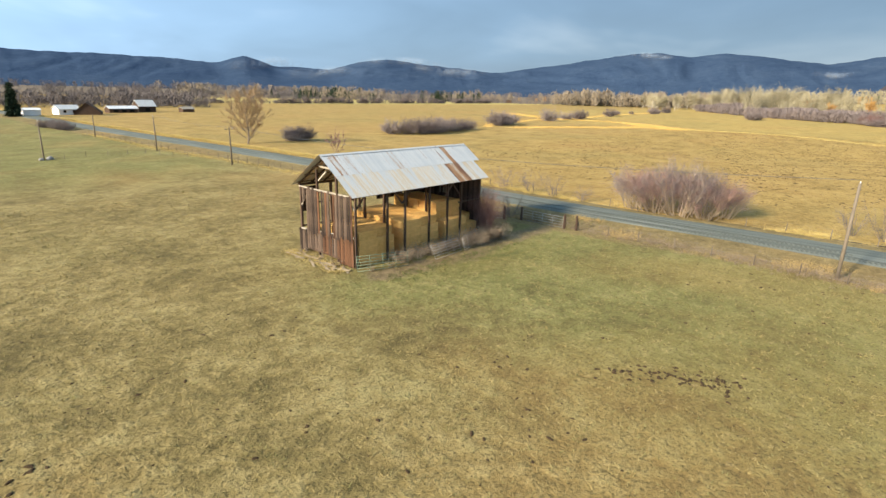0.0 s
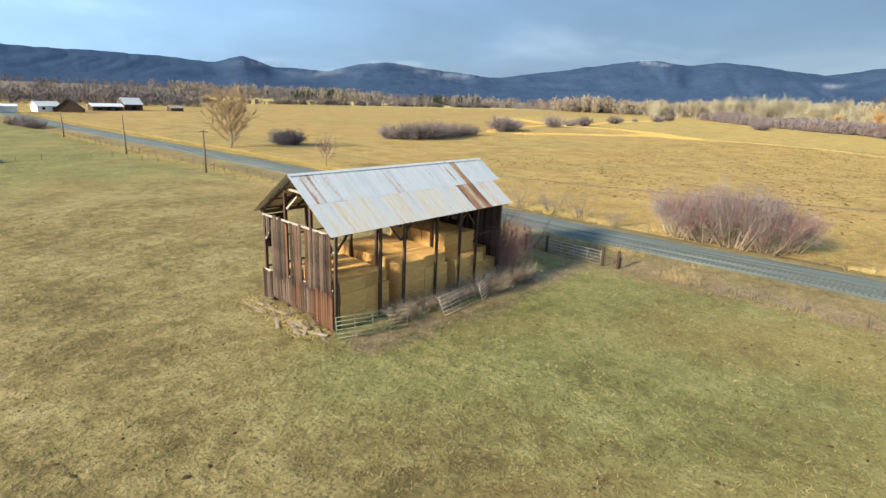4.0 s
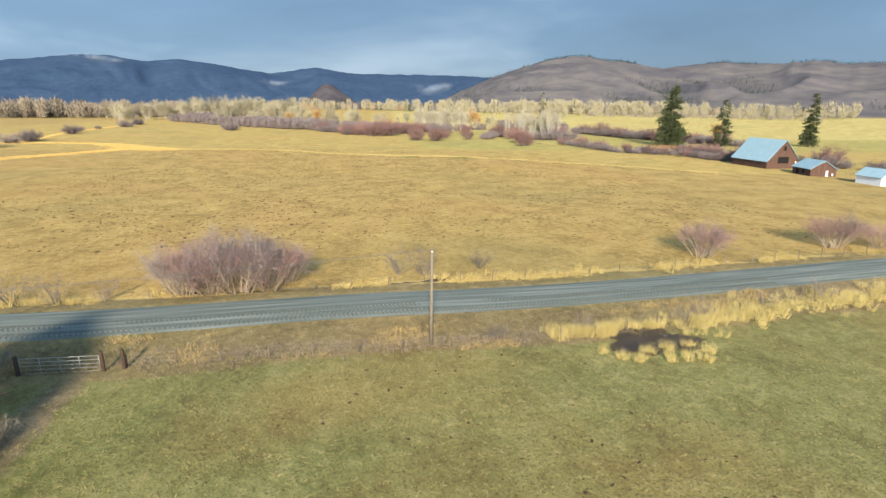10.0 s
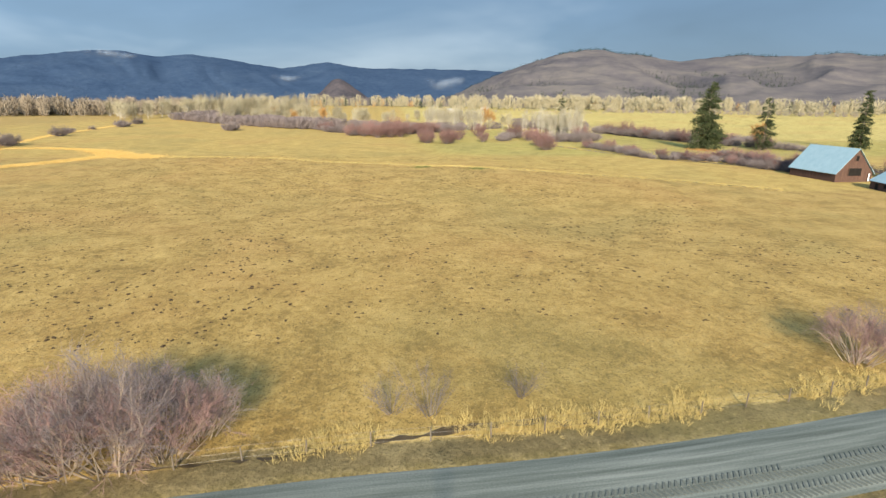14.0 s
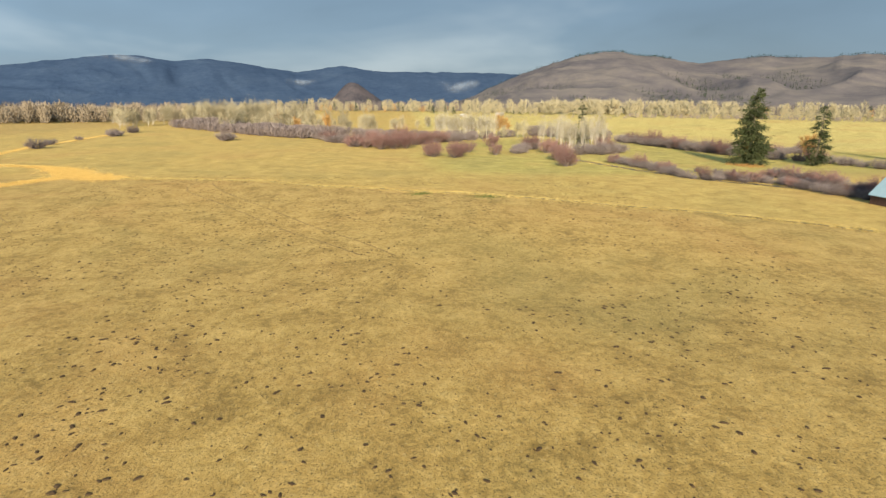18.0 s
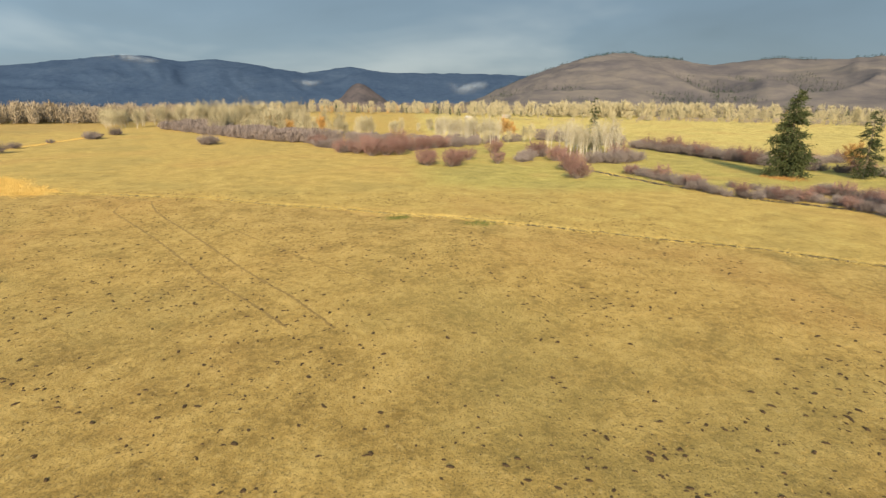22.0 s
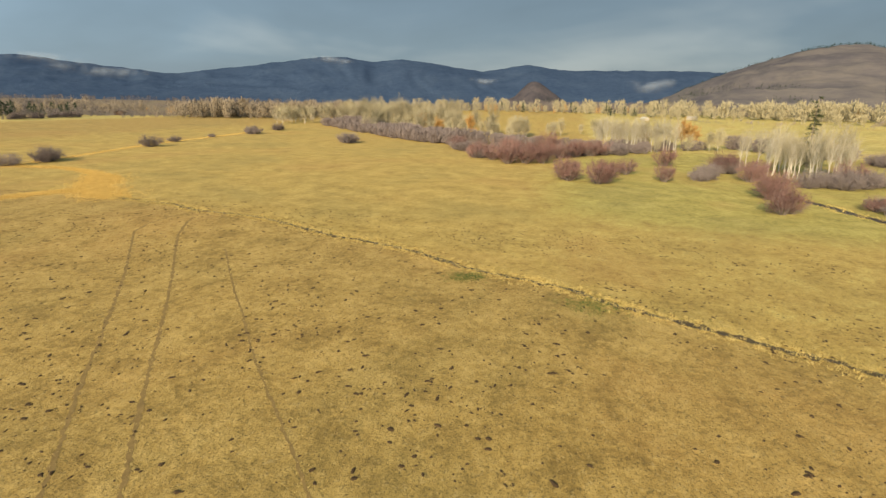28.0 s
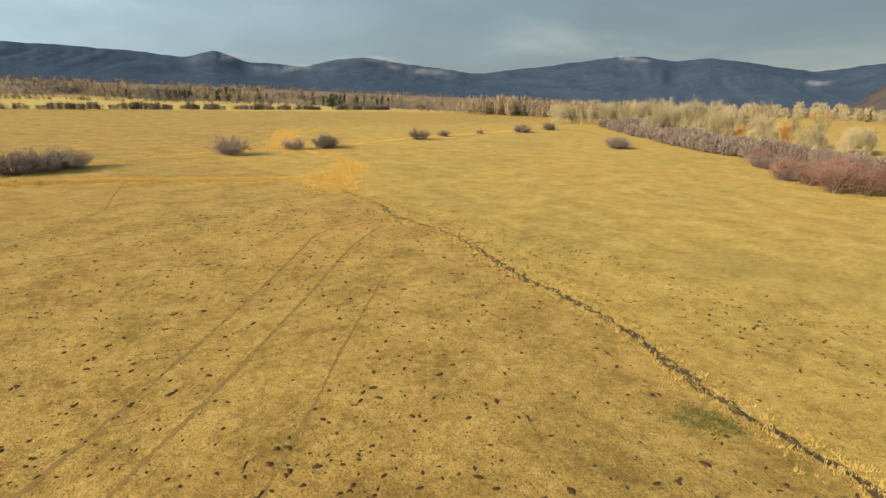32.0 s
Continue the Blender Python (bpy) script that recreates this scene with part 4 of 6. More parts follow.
S_BIG = [shrub_mesh(35 + i, 4.7, 7.0, 34, 0.8, (M_WEED, (M_TWIG_PINK, M_TWIG_MAUVE)[i]), 0.042, 0.0082, 0.12, 6, 0.5) for i in range(2)]
# the large thicket beside the road: greyish stems with reddish tops
for i, (x, y, s, kind) in enumerate([(66.6, 34.6, 1.12, 0), (66.4, 31.6, 1.3, 1), (66.8, 28.6, 1.38, 0), (67.2, 25.6, 1.22, 1), (68.6, 30.2, 1.30, 0), (69.0, 27.0, 1.24, 0), (68.5, 33.2, 1.1, 1), (69.4, 24.0, 0.9, 0)]):
    shrub("willow_shrub", S_BIG[1 - kind], on(x, y, i * 77, s), "leafless pinkish-brown willow shrub with many thin stems by the road", "shrub", "roadside willows")
for x, y, s, k in [(70.6, 10.5, 0.9, 0), (70.0, 7.6, 1.0, 1), (71.8, 0.2, 0.8, 0), (64.0, 46.0, 0.9, 1), (64.5, 50.5, 1.0, 0), (63.8, 55.0, 0.9, 1), (65.2, 42.0, 0.7, 0), (51.6, -5.2, 0.5, 1), (52.5, -15.5, 0.6, 0), (53.5, -18.5, 0.6, 1), (50.4, 3.4, 0.55, 0), (55.0, -27.0, 0.6, 1), (57.0, -36.0, 0.8, 0), (49.0, 42.8, 0.75, 1)]:
    shrub("roadside_shrub", S_THIN[k], on(x, y, rng.uniform(0, 360), s), "thin leafless grey-brown shrub in the roadside grass", "shrub", "roadside shrubs")
for x, y, s, k in [(74.5, -32.5, 1.05, 0), (76.0, -34.0, 0.95, 1), (77.6, -56.2, 1.1, 0), (79.0, -58.5, 1.0, 1), (76.5, -63.0, 0.9, 0)]:
    shrub("roadside_shrub", S_BIG[k], on(x, y, rng.uniform(0, 360), s), "leafless reddish-brown shrub beside the gravel road", "shrub", "roadside shrubs")
# field shrubs
FIELD = [(80, 143, 1.0), (270, 178.5, 1.55), (300, 185.5, 1.2), (314, 184, 1.3), (319, 187, 1.25), (388, 200, 1.35), (419, 211, 0.9), (461, 217, 0.7), (505, 215, 1.3), (512, 217, 1.4), (556, 224, 1.35), (562, 226, 1.0), (461, 119.5, 1.55), (466, 121, 1.6), (203, 164, 1.6), (210, 166, 1.5), (217, 169, 1.4),
         (122, 149, 1.5), (127, 146, 1.7), (133, 144, 2.0), (139, 146, 1.9), (146, 148, 1.7), (153, 150, 1.6), (160, 151.5, 1.5), (167, 152.5, 1.4), (36.5, 226, 0.9), (38, 220, 1.1), (39, 213, 1.0)]
protos = [shrub("willow_shrub", S_WIL[i], on(79 + 1.7 * i, 142 + 0.8 * (i % 2), 40 * i, 0.9), "rounded leafless mauve-brown willow shrub standing in the meadow", "shrub", "meadow willows") for i in range(3)]
for i, (x, y, s) in enumerate(FIELD[1:]):
    set_out(protos[i % 3], [(x, y, s * (1.12 if x > 180 else 0.82))], rng)
# the red willow thicket and the loners in front of it
pr = [shrub("red_willow", S_RED[i], on(402.5 - 9 * i, 19 - 9 * i, 10, 1.4), "leafless dusky-red willow shrub at the edge of the marsh", "shrub", "red willows") for i in range(2)]
RED = [(412, 27, 1.23), (389, 10, 1.39), (394, 2, 1.48), (397, -5, 1.39), (404, 12, 1.48), (408, 3, 1.39), (412, -6, 1.31), (345.5, -16.5, 1.31), (342, -18, 1.15), (338, -28, 1.23), (341, -31, 1.15), (355, -32, 1.07), (369, -40, 0.98), (410, -60, 1.23), (445, -28, 1.31), (435, -20, 1.31), (425, -12, 1.31), (353, -52, 1.07), (299, -73.5, 1.11), (301, -76, 1.07), (325, -78, 1.31), (330, -82, 1.31), (407, -85, 1.15), (366, -84, 1.31), (372, -88, 1.23)]
for i, (x, y, s) in enumerate(RED):
    set_out(pr[i % 2], [(x, y, s)], rng)
# grey willow belts along the marsh and the stream
GREY = []
for (xa, ya), (xb, yb), n, s in (((642, 224), (566, 147), 24, 1.6), ((566, 147), (508, 95), 26, 1.7), ((508, 95), (486, 58), 24, 1.7), ((486, 58), (436, 38), 20, 1.35), ((655, 208), (578, 136), 16, 1.9), ((578, 136), (522, 86), 20, 1.9), ((522, 86), (502, 42), 20, 1.9), ((502, 42), (472, 0), 18, 1.6), ((472, 0), (500, -60), 16, 1.45), ((655, 215), (600, 150), 10, 2.1), ((355, -100), (372, -128), 10, 1.7), ((318, -103), (262, -107), 24, 0.85), ((262, -110), (238, -136), 20, 0.7), ((240, -132), (205, -140), 16, 0.75), ((275, -122), (250, -138), 8, 0.6), ((460, -168), (345, -190), 46, 1.5), ((345, -190), (368, -240), 16, 1.2), ((470, -160), (540, -120), 18, 1.8), ((430, -10), (480, -60), 12, 1.4), ((355, -60), (420, -95), 9, 1.3), ((262, -146), (212, -142), 24, 1.0), ((214, -160), (170, -166), 12, 1.1), ((405, 32), (450, -25), 16, 1.15), ((440, 45), (500, -20), 16, 1.3), ((470, -40), (520, -100), 16, 1.3), ((330, -196), (290, -215), 12, 1.1)):
    for k in range(n):
        t = (k + rng.random()) / n
        GREY.append((xa + (xb - xa) * t + rng.uniform(-4, 4), ya + (yb - ya) * t + rng.uniform(-4, 4), s * rng.uniform(0.75, 1.1)))
FAR_BELT = [spot for spot in GREY if spot[0] > 470]
for i, (x, y, s) in enumerate(spot for spot in GREY if spot[0] <= 470):
    set_out(protos[i % 3] if i % 7 else pr[0], [(x, y, s)], rng)


def tree_meshes(seed, h, w, mats, trunk_r=0.35, limbs=10, low=0.25, twig=0.06, fine=16, rise=0.6, leafy=1.0):
    """A leafless or thinly leaved broad tree: tapered trunk, limbs, branches, twig haze."""
    rs = np.random.RandomState(seed)
    wood, hz = Build(), Build()
    zs = np.linspace(0, h * 0.8, 7)
    cx = np.cumsum(rs.normal(0, 0.012 * h, 7)) * (zs > 0)
    cy = np.cumsum(rs.normal(0, 0.012 * h, 7)) * (zs > 0)
    tp = np.stack([cx, cy, zs], 1)
    wood.tube(tp, trunk_r * np.linspace(1.15, 0.22, 7), 7)
    lim0, lim1 = [], []
    for k in range(limbs):
        f = low + (1 - low) * (k + rs.uniform(0, 0.8)) / limbs
        p = np.array([np.interp(f * h * 0.8, zs, tp[:, i]) for i in range(3)])
        a = k * 2.4 + rs.uniform(-0.4, 0.4)
        reach = w * 0.5 * (1.0 - 0.55 * f) * rs.uniform(0.8, 1.1) * 1.25
        d = np.array([math.cos(a), math.sin(a), rise + 0.5 * f])
        q1 = p + d * reach * 0.55 + rs.normal(0, 0.02 * h, 3)
        q2 = q1 + (d * np.array([0.8, 0.8, 1.25])) * reach * 0.55 + rs.normal(0, 0.02 * h, 3)
        r = trunk_r * 0.42 * (1 - 0.5 * f)
        wood.tube([p, q1, q2], [r, r * 0.6, r * 0.25], 5)
        lim0 += [p, q1]
        lim1 += [q1, q2]
    lim0.append(tp[4]); lim1.append(tp[6] + np.array([0, 0, 0.16 * h]))
    wood.tube([tp[6], tp[6] + np.array([0.1, 0, 0.16 * h])], [trunk_r * 0.22, trunk_r * 0.05], 5)
    lim0, lim1 = np.array(lim0), np.array(lim1)
    src = np.repeat(np.arange(len(lim0)), 7)
    p = lim0[src] + (lim1 - lim0)[src] * rs.uniform(0.25, 1, len(src))[:, None]
    dd = (lim1 - lim0)[src]
    dd = dd / (np.linalg.norm(dd, axis=1)[:, None] + 1e-6) + rs.normal(0, 0.55, (len(src), 3)) + np.array([0, 0, 0.25])
    q = p + dd * (0.15 * h * rs.uniform(0.5, 1.0, len(src)))[:, None]
    wood.twigs(p, q, trunk_r * 0.10, trunk_r * 0.03)
    src = np.repeat(np.arange(len(p)), fine)
    p3 = p[src] + (q - p)[src] * rs.uniform(0.15, 1.05, len(src))[:, None]
    d3 = dd[src] + rs.normal(0, 0.7, (len(src), 3)) + np.array([0, 0, 0.15])
    q3 = p3 + d3 * (0.075 * h * rs.uniform(0.4, 1.0, len(src)))[:, None] * leafy
    hz.blades(p3, q3, twig * rs.uniform(0.6, 1.3, len(p3)))
    return wood.mesh("trunk", mats[0]), hz.mesh("crown", mats[1])


def tree(name, meshes, at, label, category="tree", group=""):
    t = thing(name, at, label, category, group)
    part("trunk", meshes[0], None, t)
    part("crown", meshes[1], None, t)
    return t


tree("cottonwood", tree_meshes(3, 11.0, 10.5, (M_BARK, M_TWIG_GOLD), 0.24, 24, 0.05, 0.035, 34, 0.75), on(64.6, 141, 20), "broad leafless cottonwood with orange-brown twigs beside the road")
tree("sapling", tree_meshes(4, 4.6, 4.2, (M_BARK, M_TWIG_RED), 0.09, 9, 0.3, 0.035, 12, 0.9), on(64.8, 101.6), "small bare reddish sapling in the roadside grass")
T_COT = [tree_meshes(60 + i, 23, 12, (M_BARK_PALE, M_TWIG_PALE), 0.30, 20, 0.12, 0.085, 18, 1.15) for i in range(3)]
T_ASP = [tree_meshes(70 + i, 16, 4.5, (M_BARK_PALE, M_TWIG_PALE), 0.26, 11, 0.3, 0.05, 5, 1.7) for i in range(2)]
T_ORG = [tree_meshes(80, 15, 8, (M_BARK, M_TWIG_ORANGE), 0.2, 10, 0.25, 0.28, 16, 1.0)]
pc = [tree("cottonwood", T_COT[i], on(590 + 9 * i, 78 - 14 * i, 50 * i, 0.75), "tall pale leafless cottonwood with straw-coloured twigs", "tree", "valley cottonwoods") for i in range(3)]
COT = []
for (xa, ya), (xb, yb), n, s in (((560, 118), (592, 52), 12, 0.78), ((590, 150), (626, 92), 16, 0.95), ((628, 170), (676, 104), 22, 1.15), ((664, 215), (716, 150), 20, 1.2), ((700, 268), (770, 215), 16, 1.05), ((480, -60), (530, -140), 5, 0.6), ((400, -112), (432, -130), 5, 0.65), ((650, 262), (790, 345), 22, 0.85), ((640, -20), (700, -60), 6, 0.6), ((556, 44), (622, 2), 18, 0.76)):
    for k in range(n):
        t = (k + rng.random()) / n
        COT.append((xa + (xb - xa) * t + rng.uniform(-14, 14), ya + (yb - ya) * t + rng.uniform(-14, 14), s * rng.uniform(0.7, 1.1)))
for i, (x, y, s) in enumerate(COT):
    set_out(pc[i % 3], [(x, y, s)], rng)
pa = [tree("aspen", T_ASP[i], on(495 + 3 * i, -44 - 4 * i, 30 * i), "slender pale-barked aspen without leaves", "tree", "aspen stand") for i in range(2)]
for i in range(44):
    set_out(pa[i % 2], [(488 + rng.uniform(0, 22), -32 - i * 1.1 + rng.uniform(-2, 2), rng.uniform(0.8, 1.15))], rng)
for i in range(34):
    set_out(pa[i % 2], [(378 + rng.uniform(0, 44), -93 - i * 1.1 + rng.uniform(-3, 3), rng.uniform(0.8, 1.2))], rng)
po = tree("autumn_tree", T_ORG[0], on(522, -86, 0, 1.0), "tree with the last orange autumn leaves", "tree", "orange trees")
for s in ((528, -94, 0.9), (560, 60, 0.9), (575, 90, 0.8), (600, 110, 0.9), (505, -60, 0.7), (316, -202, 0.75), (330, -178, 0.5)):
    set_out(po, [s], rng)


def conifer_meshes(seed, h, w, mats, tiers=26, gaps=0.12, n=150, bl=0.9):
    """Drooping whorls of needle sprays on a straight trunk, with gaps and an uneven outline."""
    rs = np.random.RandomState(seed)
    wood, hz = Build(), Build()
    wood.tube([(0, 0, 0), (0.02 * h * rs.uniform(-1, 1), 0, h * 0.5), (0, 0, h * 0.97)], [0.018 * h, 0.011 * h, 0.002 * h], 7)
    for k in range(tiers):
        f = 0.07 + 0.91 * (k / (tiers - 1))
        r = w * 0.5 * (1 - f) ** 0.6 * min(1.0, 0.55 + f * 3) * rs.uniform(0.75, 1.15) + 0.02 * h
        for j in range(max(4, int(9 * (1 - f) + 3))):
            if rs.uniform() < gaps:
                continue
            a = rs.uniform(0, 2 * math.pi)
            rr = r * rs.uniform(0.65, 1.15)
            p0 = np.array([0, 0, f * h])
            p1 = np.array([math.cos(a) * rr, math.sin(a) * rr, f * h - rr * 0.22 + rs.normal(0, 0.01 * h)])
            wood.twigs([p0], [p1], 0.0035 * h, 0.001 * h)
            m = int(n * (rr / (w * 0.5)) * 0.32) + 10
            u = rs.uniform(0.18, 1.05, m)
            b = p0 + (p1 - p0) * u[:, None] + rs.normal(0, 0.045 * w, (m, 3)) * np.array([1, 1, 0.7])
            d = (p1 - p0) / np.linalg.norm(p1 - p0) + rs.normal(0, 0.7, (m, 3)) + np.array([0, 0, -0.15])
            hz.blades(b, b + d * bl * rs.uniform(0.5, 1.1, m)[:, None], bl * 0.42)
    return wood.mesh("trunk", mats[0]), hz.mesh("crown", mats[1])


tree("conifer", conifer_meshes(1, 34.5, 17, (M_BARK, M_NEEDLE), 30, 0.10, 210, 1.1), on(305, -163), "tall dense dark-green fir at the stream")
tree("conifer", conifer_meshes(2, 27, 11, (M_BARK, M_NEEDLE), 20, 0.35, 110), on(300, -193), "thin-crowned green pine behind the stream")
tree("conifer", conifer_meshes(3, 32, 9, (M_BARK, M_NEEDLE), 26, 0.1), on(308, -258), "slim green fir behind the red barn")
tree("conifer", conifer_meshes(4, 33, 9, (M_BARK, M_NEEDLE), 16, 0.45, 90), on(436, -128), "old pine with a sparse broken crown", )
tree("conifer", conifer_meshes(5, 14, 4.6, (M_BARK, M_NEEDLE_DARK), 22, 0.03), on(39.5, 298), "dense dark spruce beside the farm sheds")

# ---- far woods: one sheet of small trees each ----
def far_wood(name, spots, mats, label, h=16.0, pointed=False, n=70, wide=0.28):
    rs = np.random.RandomState(len(spots))
    hz = Build()
    for x, y, s, *lift in spots:
        hh = h * s
        c = np.array([x, y, lift[0] if lift else 0.0])
        u = rs.uniform(0.06, 1, n)
        prof = (1 - u) * 0.8 if pointed else np.sqrt(np.clip(1 - ((u - 0.55) / 0.5) ** 2, 0.02, 1))
        wd = hh * (0.24 if pointed else wide) * prof
        a = rs.uniform(0, 2 * math.pi, n)
        k = np.sqrt(rs.uniform(0.05, 1, n))
        b = c + np.stack([np.cos(a) * wd * k, np.sin(a) * wd * k, u * hh * 0.9], 1)
        d = np.stack([np.cos(a) * 0.4 + rs.normal(0, 0.3, n), np.sin(a) * 0.4 + rs.normal(0, 0.3, n), rs.uniform(0.3, 1.5, n) * (-0.3 if pointed else 1)], 1)
        hz.blades(b, b + d * hh * 0.16, hh * (0.10 if pointed else 0.055))
    ob = part(name, hz, mats, label=label)
    return tagged(ob, "", "woods", "", "stuff")


def scatter_arc(a0, a1, r0, r1, n, s0, s1, seed):
    r = random.Random(seed)
    out = []
    for _ in range(n):
        a, d = radians(r.uniform(a0, a1)), r.uniform(r0, r1)
        out.append((85 + d * math.cos(a), d * math.sin(a), r.uniform(s0, s1)))
    return out


def scatter_clumps(a0, a1, r0, r1, clumps, each, s0, s1, seed):
    """Woods in clumps of uneven size, with open ground between them."""
    r = random.Random(seed)
    out = []
    for _ in range(clumps):
        a, d, wide, size = radians(r.uniform(a0, a1)), r.uniform(r0, r1), r.uniform(8, 38), r.uniform(s0, s1)
        for _ in range(int(each * r.uniform(0.3, 1.6))):
            out.append((85 + d * math.cos(a) + r.gauss(0, wide), d * math.sin(a) + r.gauss(0, wide * 0.6), size * r.uniform(0.7, 1.2)))
    return out


def scatter_row(a, b, n, s0, s1, seed):
    """A hedge from a to b, broken into bushes of uneven height."""
    r = random.Random(seed)
    out = []
    for _ in range(n):
        t = r.random()
        k = math.sin(t * 61 + 2 * math.sin(t * 23))
        if k > -0.75:
            out.append((a[0] + (b[0] - a[0]) * t + r.gauss(0, 1.5), a[1] + (b[1] - a[1]) * t + r.gauss(0, 2.5), (0.75 + 0.25 * k) * r.uniform(s0, s1)))
    return out


def lifted(spots, sink=0.5):
    return [(x, y, k, float(gz(x, y)) - sink) for x, y, k in spots]


far_wood("far_woods", lifted(scatter_arc(-6, 14, 880, 1010, 120, 0.4, 1.15, 1) + scatter_arc(-48, -6, 850, 1010, 330, 0.4, 1.25, 2) + scatter_arc(-30, -16, 860, 940, 70, 0.9, 1.35, 22) + scatter_arc(-46, -8, 790, 850, 40, 0.5, 0.8, 12)), M_TWIG_PALE, "distant belt of pale leafless cottonwoods across the valley", 19, False, 110)
far_wood("far_woods", lifted(scatter_clumps(34, 80, 790, 880, 22, 16, 0.3, 0.7, 3) + scatter_clumps(30, 106, 900, 1500, 90, 15, 0.4, 0.9, 13) + scatter_arc(78, 112, 400, 520, 620, 0.4, 0.75, 14) + scatter_arc(-46, 33, 1050, 1500, 620, 0.8, 1.3, 4) + scatter_arc(-48, 33, 900, 1040, 260, 0.4, 0.9, 41) + scatter_arc(10, 34, 860, 1000, 260, 0.4, 0.95, 21)), M_TWIG_HAZE, "distant leafless woods, grey-mauve with haze put into the colour", 15)
far_wood("far_woods", lifted(scatter_clumps(44, 68, 800, 1000, 14, 9, 0.6, 1.1, 5) + scatter_arc(-45, 25, 900, 1100, 60, 0.6, 1.1, 6) + scatter_arc(-14, -4, 860, 900, 14, 0.5, 0.9, 26)), M_NEEDLE_DARK, "distant dark conifers among the valley woods", 17, True)
far_wood("far_woods", scatter_row((300, 492), (655, 532), 900, 0.32, 0.52, 7) + scatter_row((60, 482), (300, 492), 560, 0.25, 0.42, 8) + scatter_row((230, 690), (690, 640), 420, 0.2, 0.36, 18), M_TWIG_MAUVE, "distant low hedge of mauve-brown willows", 14)
far_wood("far_woods", lifted(scatter_clumps(34, 75, 860, 1150, 26, 12, 0.5, 0.9, 51) + scatter_clumps(19, 34, 800, 980, 34, 14, 0.6, 1.0, 52)), M_TWIG_TAN, "distant grey-tan leafless cottonwoods in clumps", 23, False, 90)
far_wood("far_woods", lifted(scatter_arc(-46, -24, 800, 830, 260, 0.25, 0.45, 31) + scatter_arc(-24, -8, 760, 790, 60, 0.15, 0.3, 32)), M_TWIG_MAUVE, "distant mauve willow scrub before the pale trees", 15, False, 50)
far_wood("far_woods", lifted(scatter_arc(-45, 40, 880, 1100, 60, 0.6, 1.0, 9)), M_TWIG_ORANGE, "distant trees with orange autumn leaves", 15)
far_wood("far_woods", lifted(scatter_arc(-60, 100, 1900, 2600, 900, 0.8, 1.4, 10)), M_TWIG_HAZE, "woods at the foot of the mountains", 18)
far_wood("far_willows", lifted(FAR_BELT, 0.3), M_TWIG_MAUVE, "dense belt of leafless mauve-grey willows along the marsh", 5.0, False, 420, 0.62)
gl_ = random.Random(6)
far_wood("far_woods", [(float(p[0]) + gl_.uniform(-12, 12), float(p[1]) + gl_.uniform(-12, 12), gl_.uniform(0.5, 1.0), float(p[2]) - 2) for p in list(GULLY) + list(KNOB_WOOD[::3])], M_NEEDLE_DARK, "dark pines in the gullies of the bare hills", 26, True, 18)

crest = []
r_ = random.Random(77)
for a0, a1, k in ((-27.5, -18.5, 420), (-38, -33.5, 110), (-52, -40.5, 300), (-17, -9, 120)):
    for _ in range(k):
        a = r_.uniform(a0, a1)
        z = float(np.interp(a, CREST_AZ, CREST_Z))
        rad = 3300 + r_.uniform(-40, 40)
        crest.append((85 + rad * math.cos(radians(a)), rad * math.sin(radians(a)), r_.uniform(0.6, 1.1), z - 8))
far_wood("far_woods", crest, M_NEEDLE_DARK, "dark pines along the crest of the bare hills", 20, True, 22)


# ---- poles, fences, gates ----
def utility_pole(x, y, h, arms=1, lean=0.0, label="weathered grey wooden utility pole in the roadside grass"):
    p = thing("utility_pole", pose(x, y, float(gz(x, y)) - 0.1, lean, 0, 0), label, "utility pole", "utility poles")
    part("shaft", Build().tube([(0, 0, 0), (0.02, 0, h * 0.5), (0, 0, h)], [0.16, 0.14, 0.11], 9), M_POST, p, smooth=True)
    if arms:
        arm = part("crossarm", Build().box((1.7, 0.10, 0.12), (0, 0.14, h - 0.35)), M_POST, p)
        for dx in (-0.72, 0.72):
            part("insulator", Build().tube([(dx, 0.14, h - 0.29), (dx, 0.14, h - 0.2), (dx, 0.14, h - 0.12)], [0.03, 0.055, 0.03], 7), M_WHITE, arm)
    else:
        part("insulator", Build().tube([(0, 0, h), (0, 0, h + 0.1), (0, 0, h + 0.17)], [0.03, 0.055, 0.03], 7), M_WHITE, p)
    return (x, y, h)


POLES = [utility_pole(50.2, 9.1, 8.4, 0), utility_pole(42.6, 104.5, 7.2, 1), utility_pole(40.4, 137.1, 7.9, 0), utility_pole(38.6, 177.8, 6.4, 0)]
utility_pole(18.0, 132.0, 7.5, 0, 1.0, "leaning wooden pole standing alone in the pasture")


def wires(name, a, b, offs, sag, label):
    w = thing(name, (0, 0, 0), label, "cable")
    for dx in offs:
        t = np.linspace(0, 1, 15)
        pts = np.stack([a[0] + dx + (b[0] - a[0]) * t, a[1] + (b[1] - a[1]) * t, a[2] + 0.1 + (b[2] - a[2]) * t - 4 * sag * t * (1 - t)], 1)
        part("wire", Build().tube(pts, 0.012, 4), M_WIRE, w)


wires("overhead_wire", POLES[0], POLES[1], (0.0, 0.3), 1.4, "thin overhead wires hanging between the roadside poles")
wires("overhead_wire", POLES[1], POLES[2], (-0.5, 0.5), 0.6, "thin overhead wires hanging between the roadside poles")
wires("overhead_wire", POLES[2], POLES[3], (0.0,), 0.6, "thin overhead wires hanging between the roadside poles")


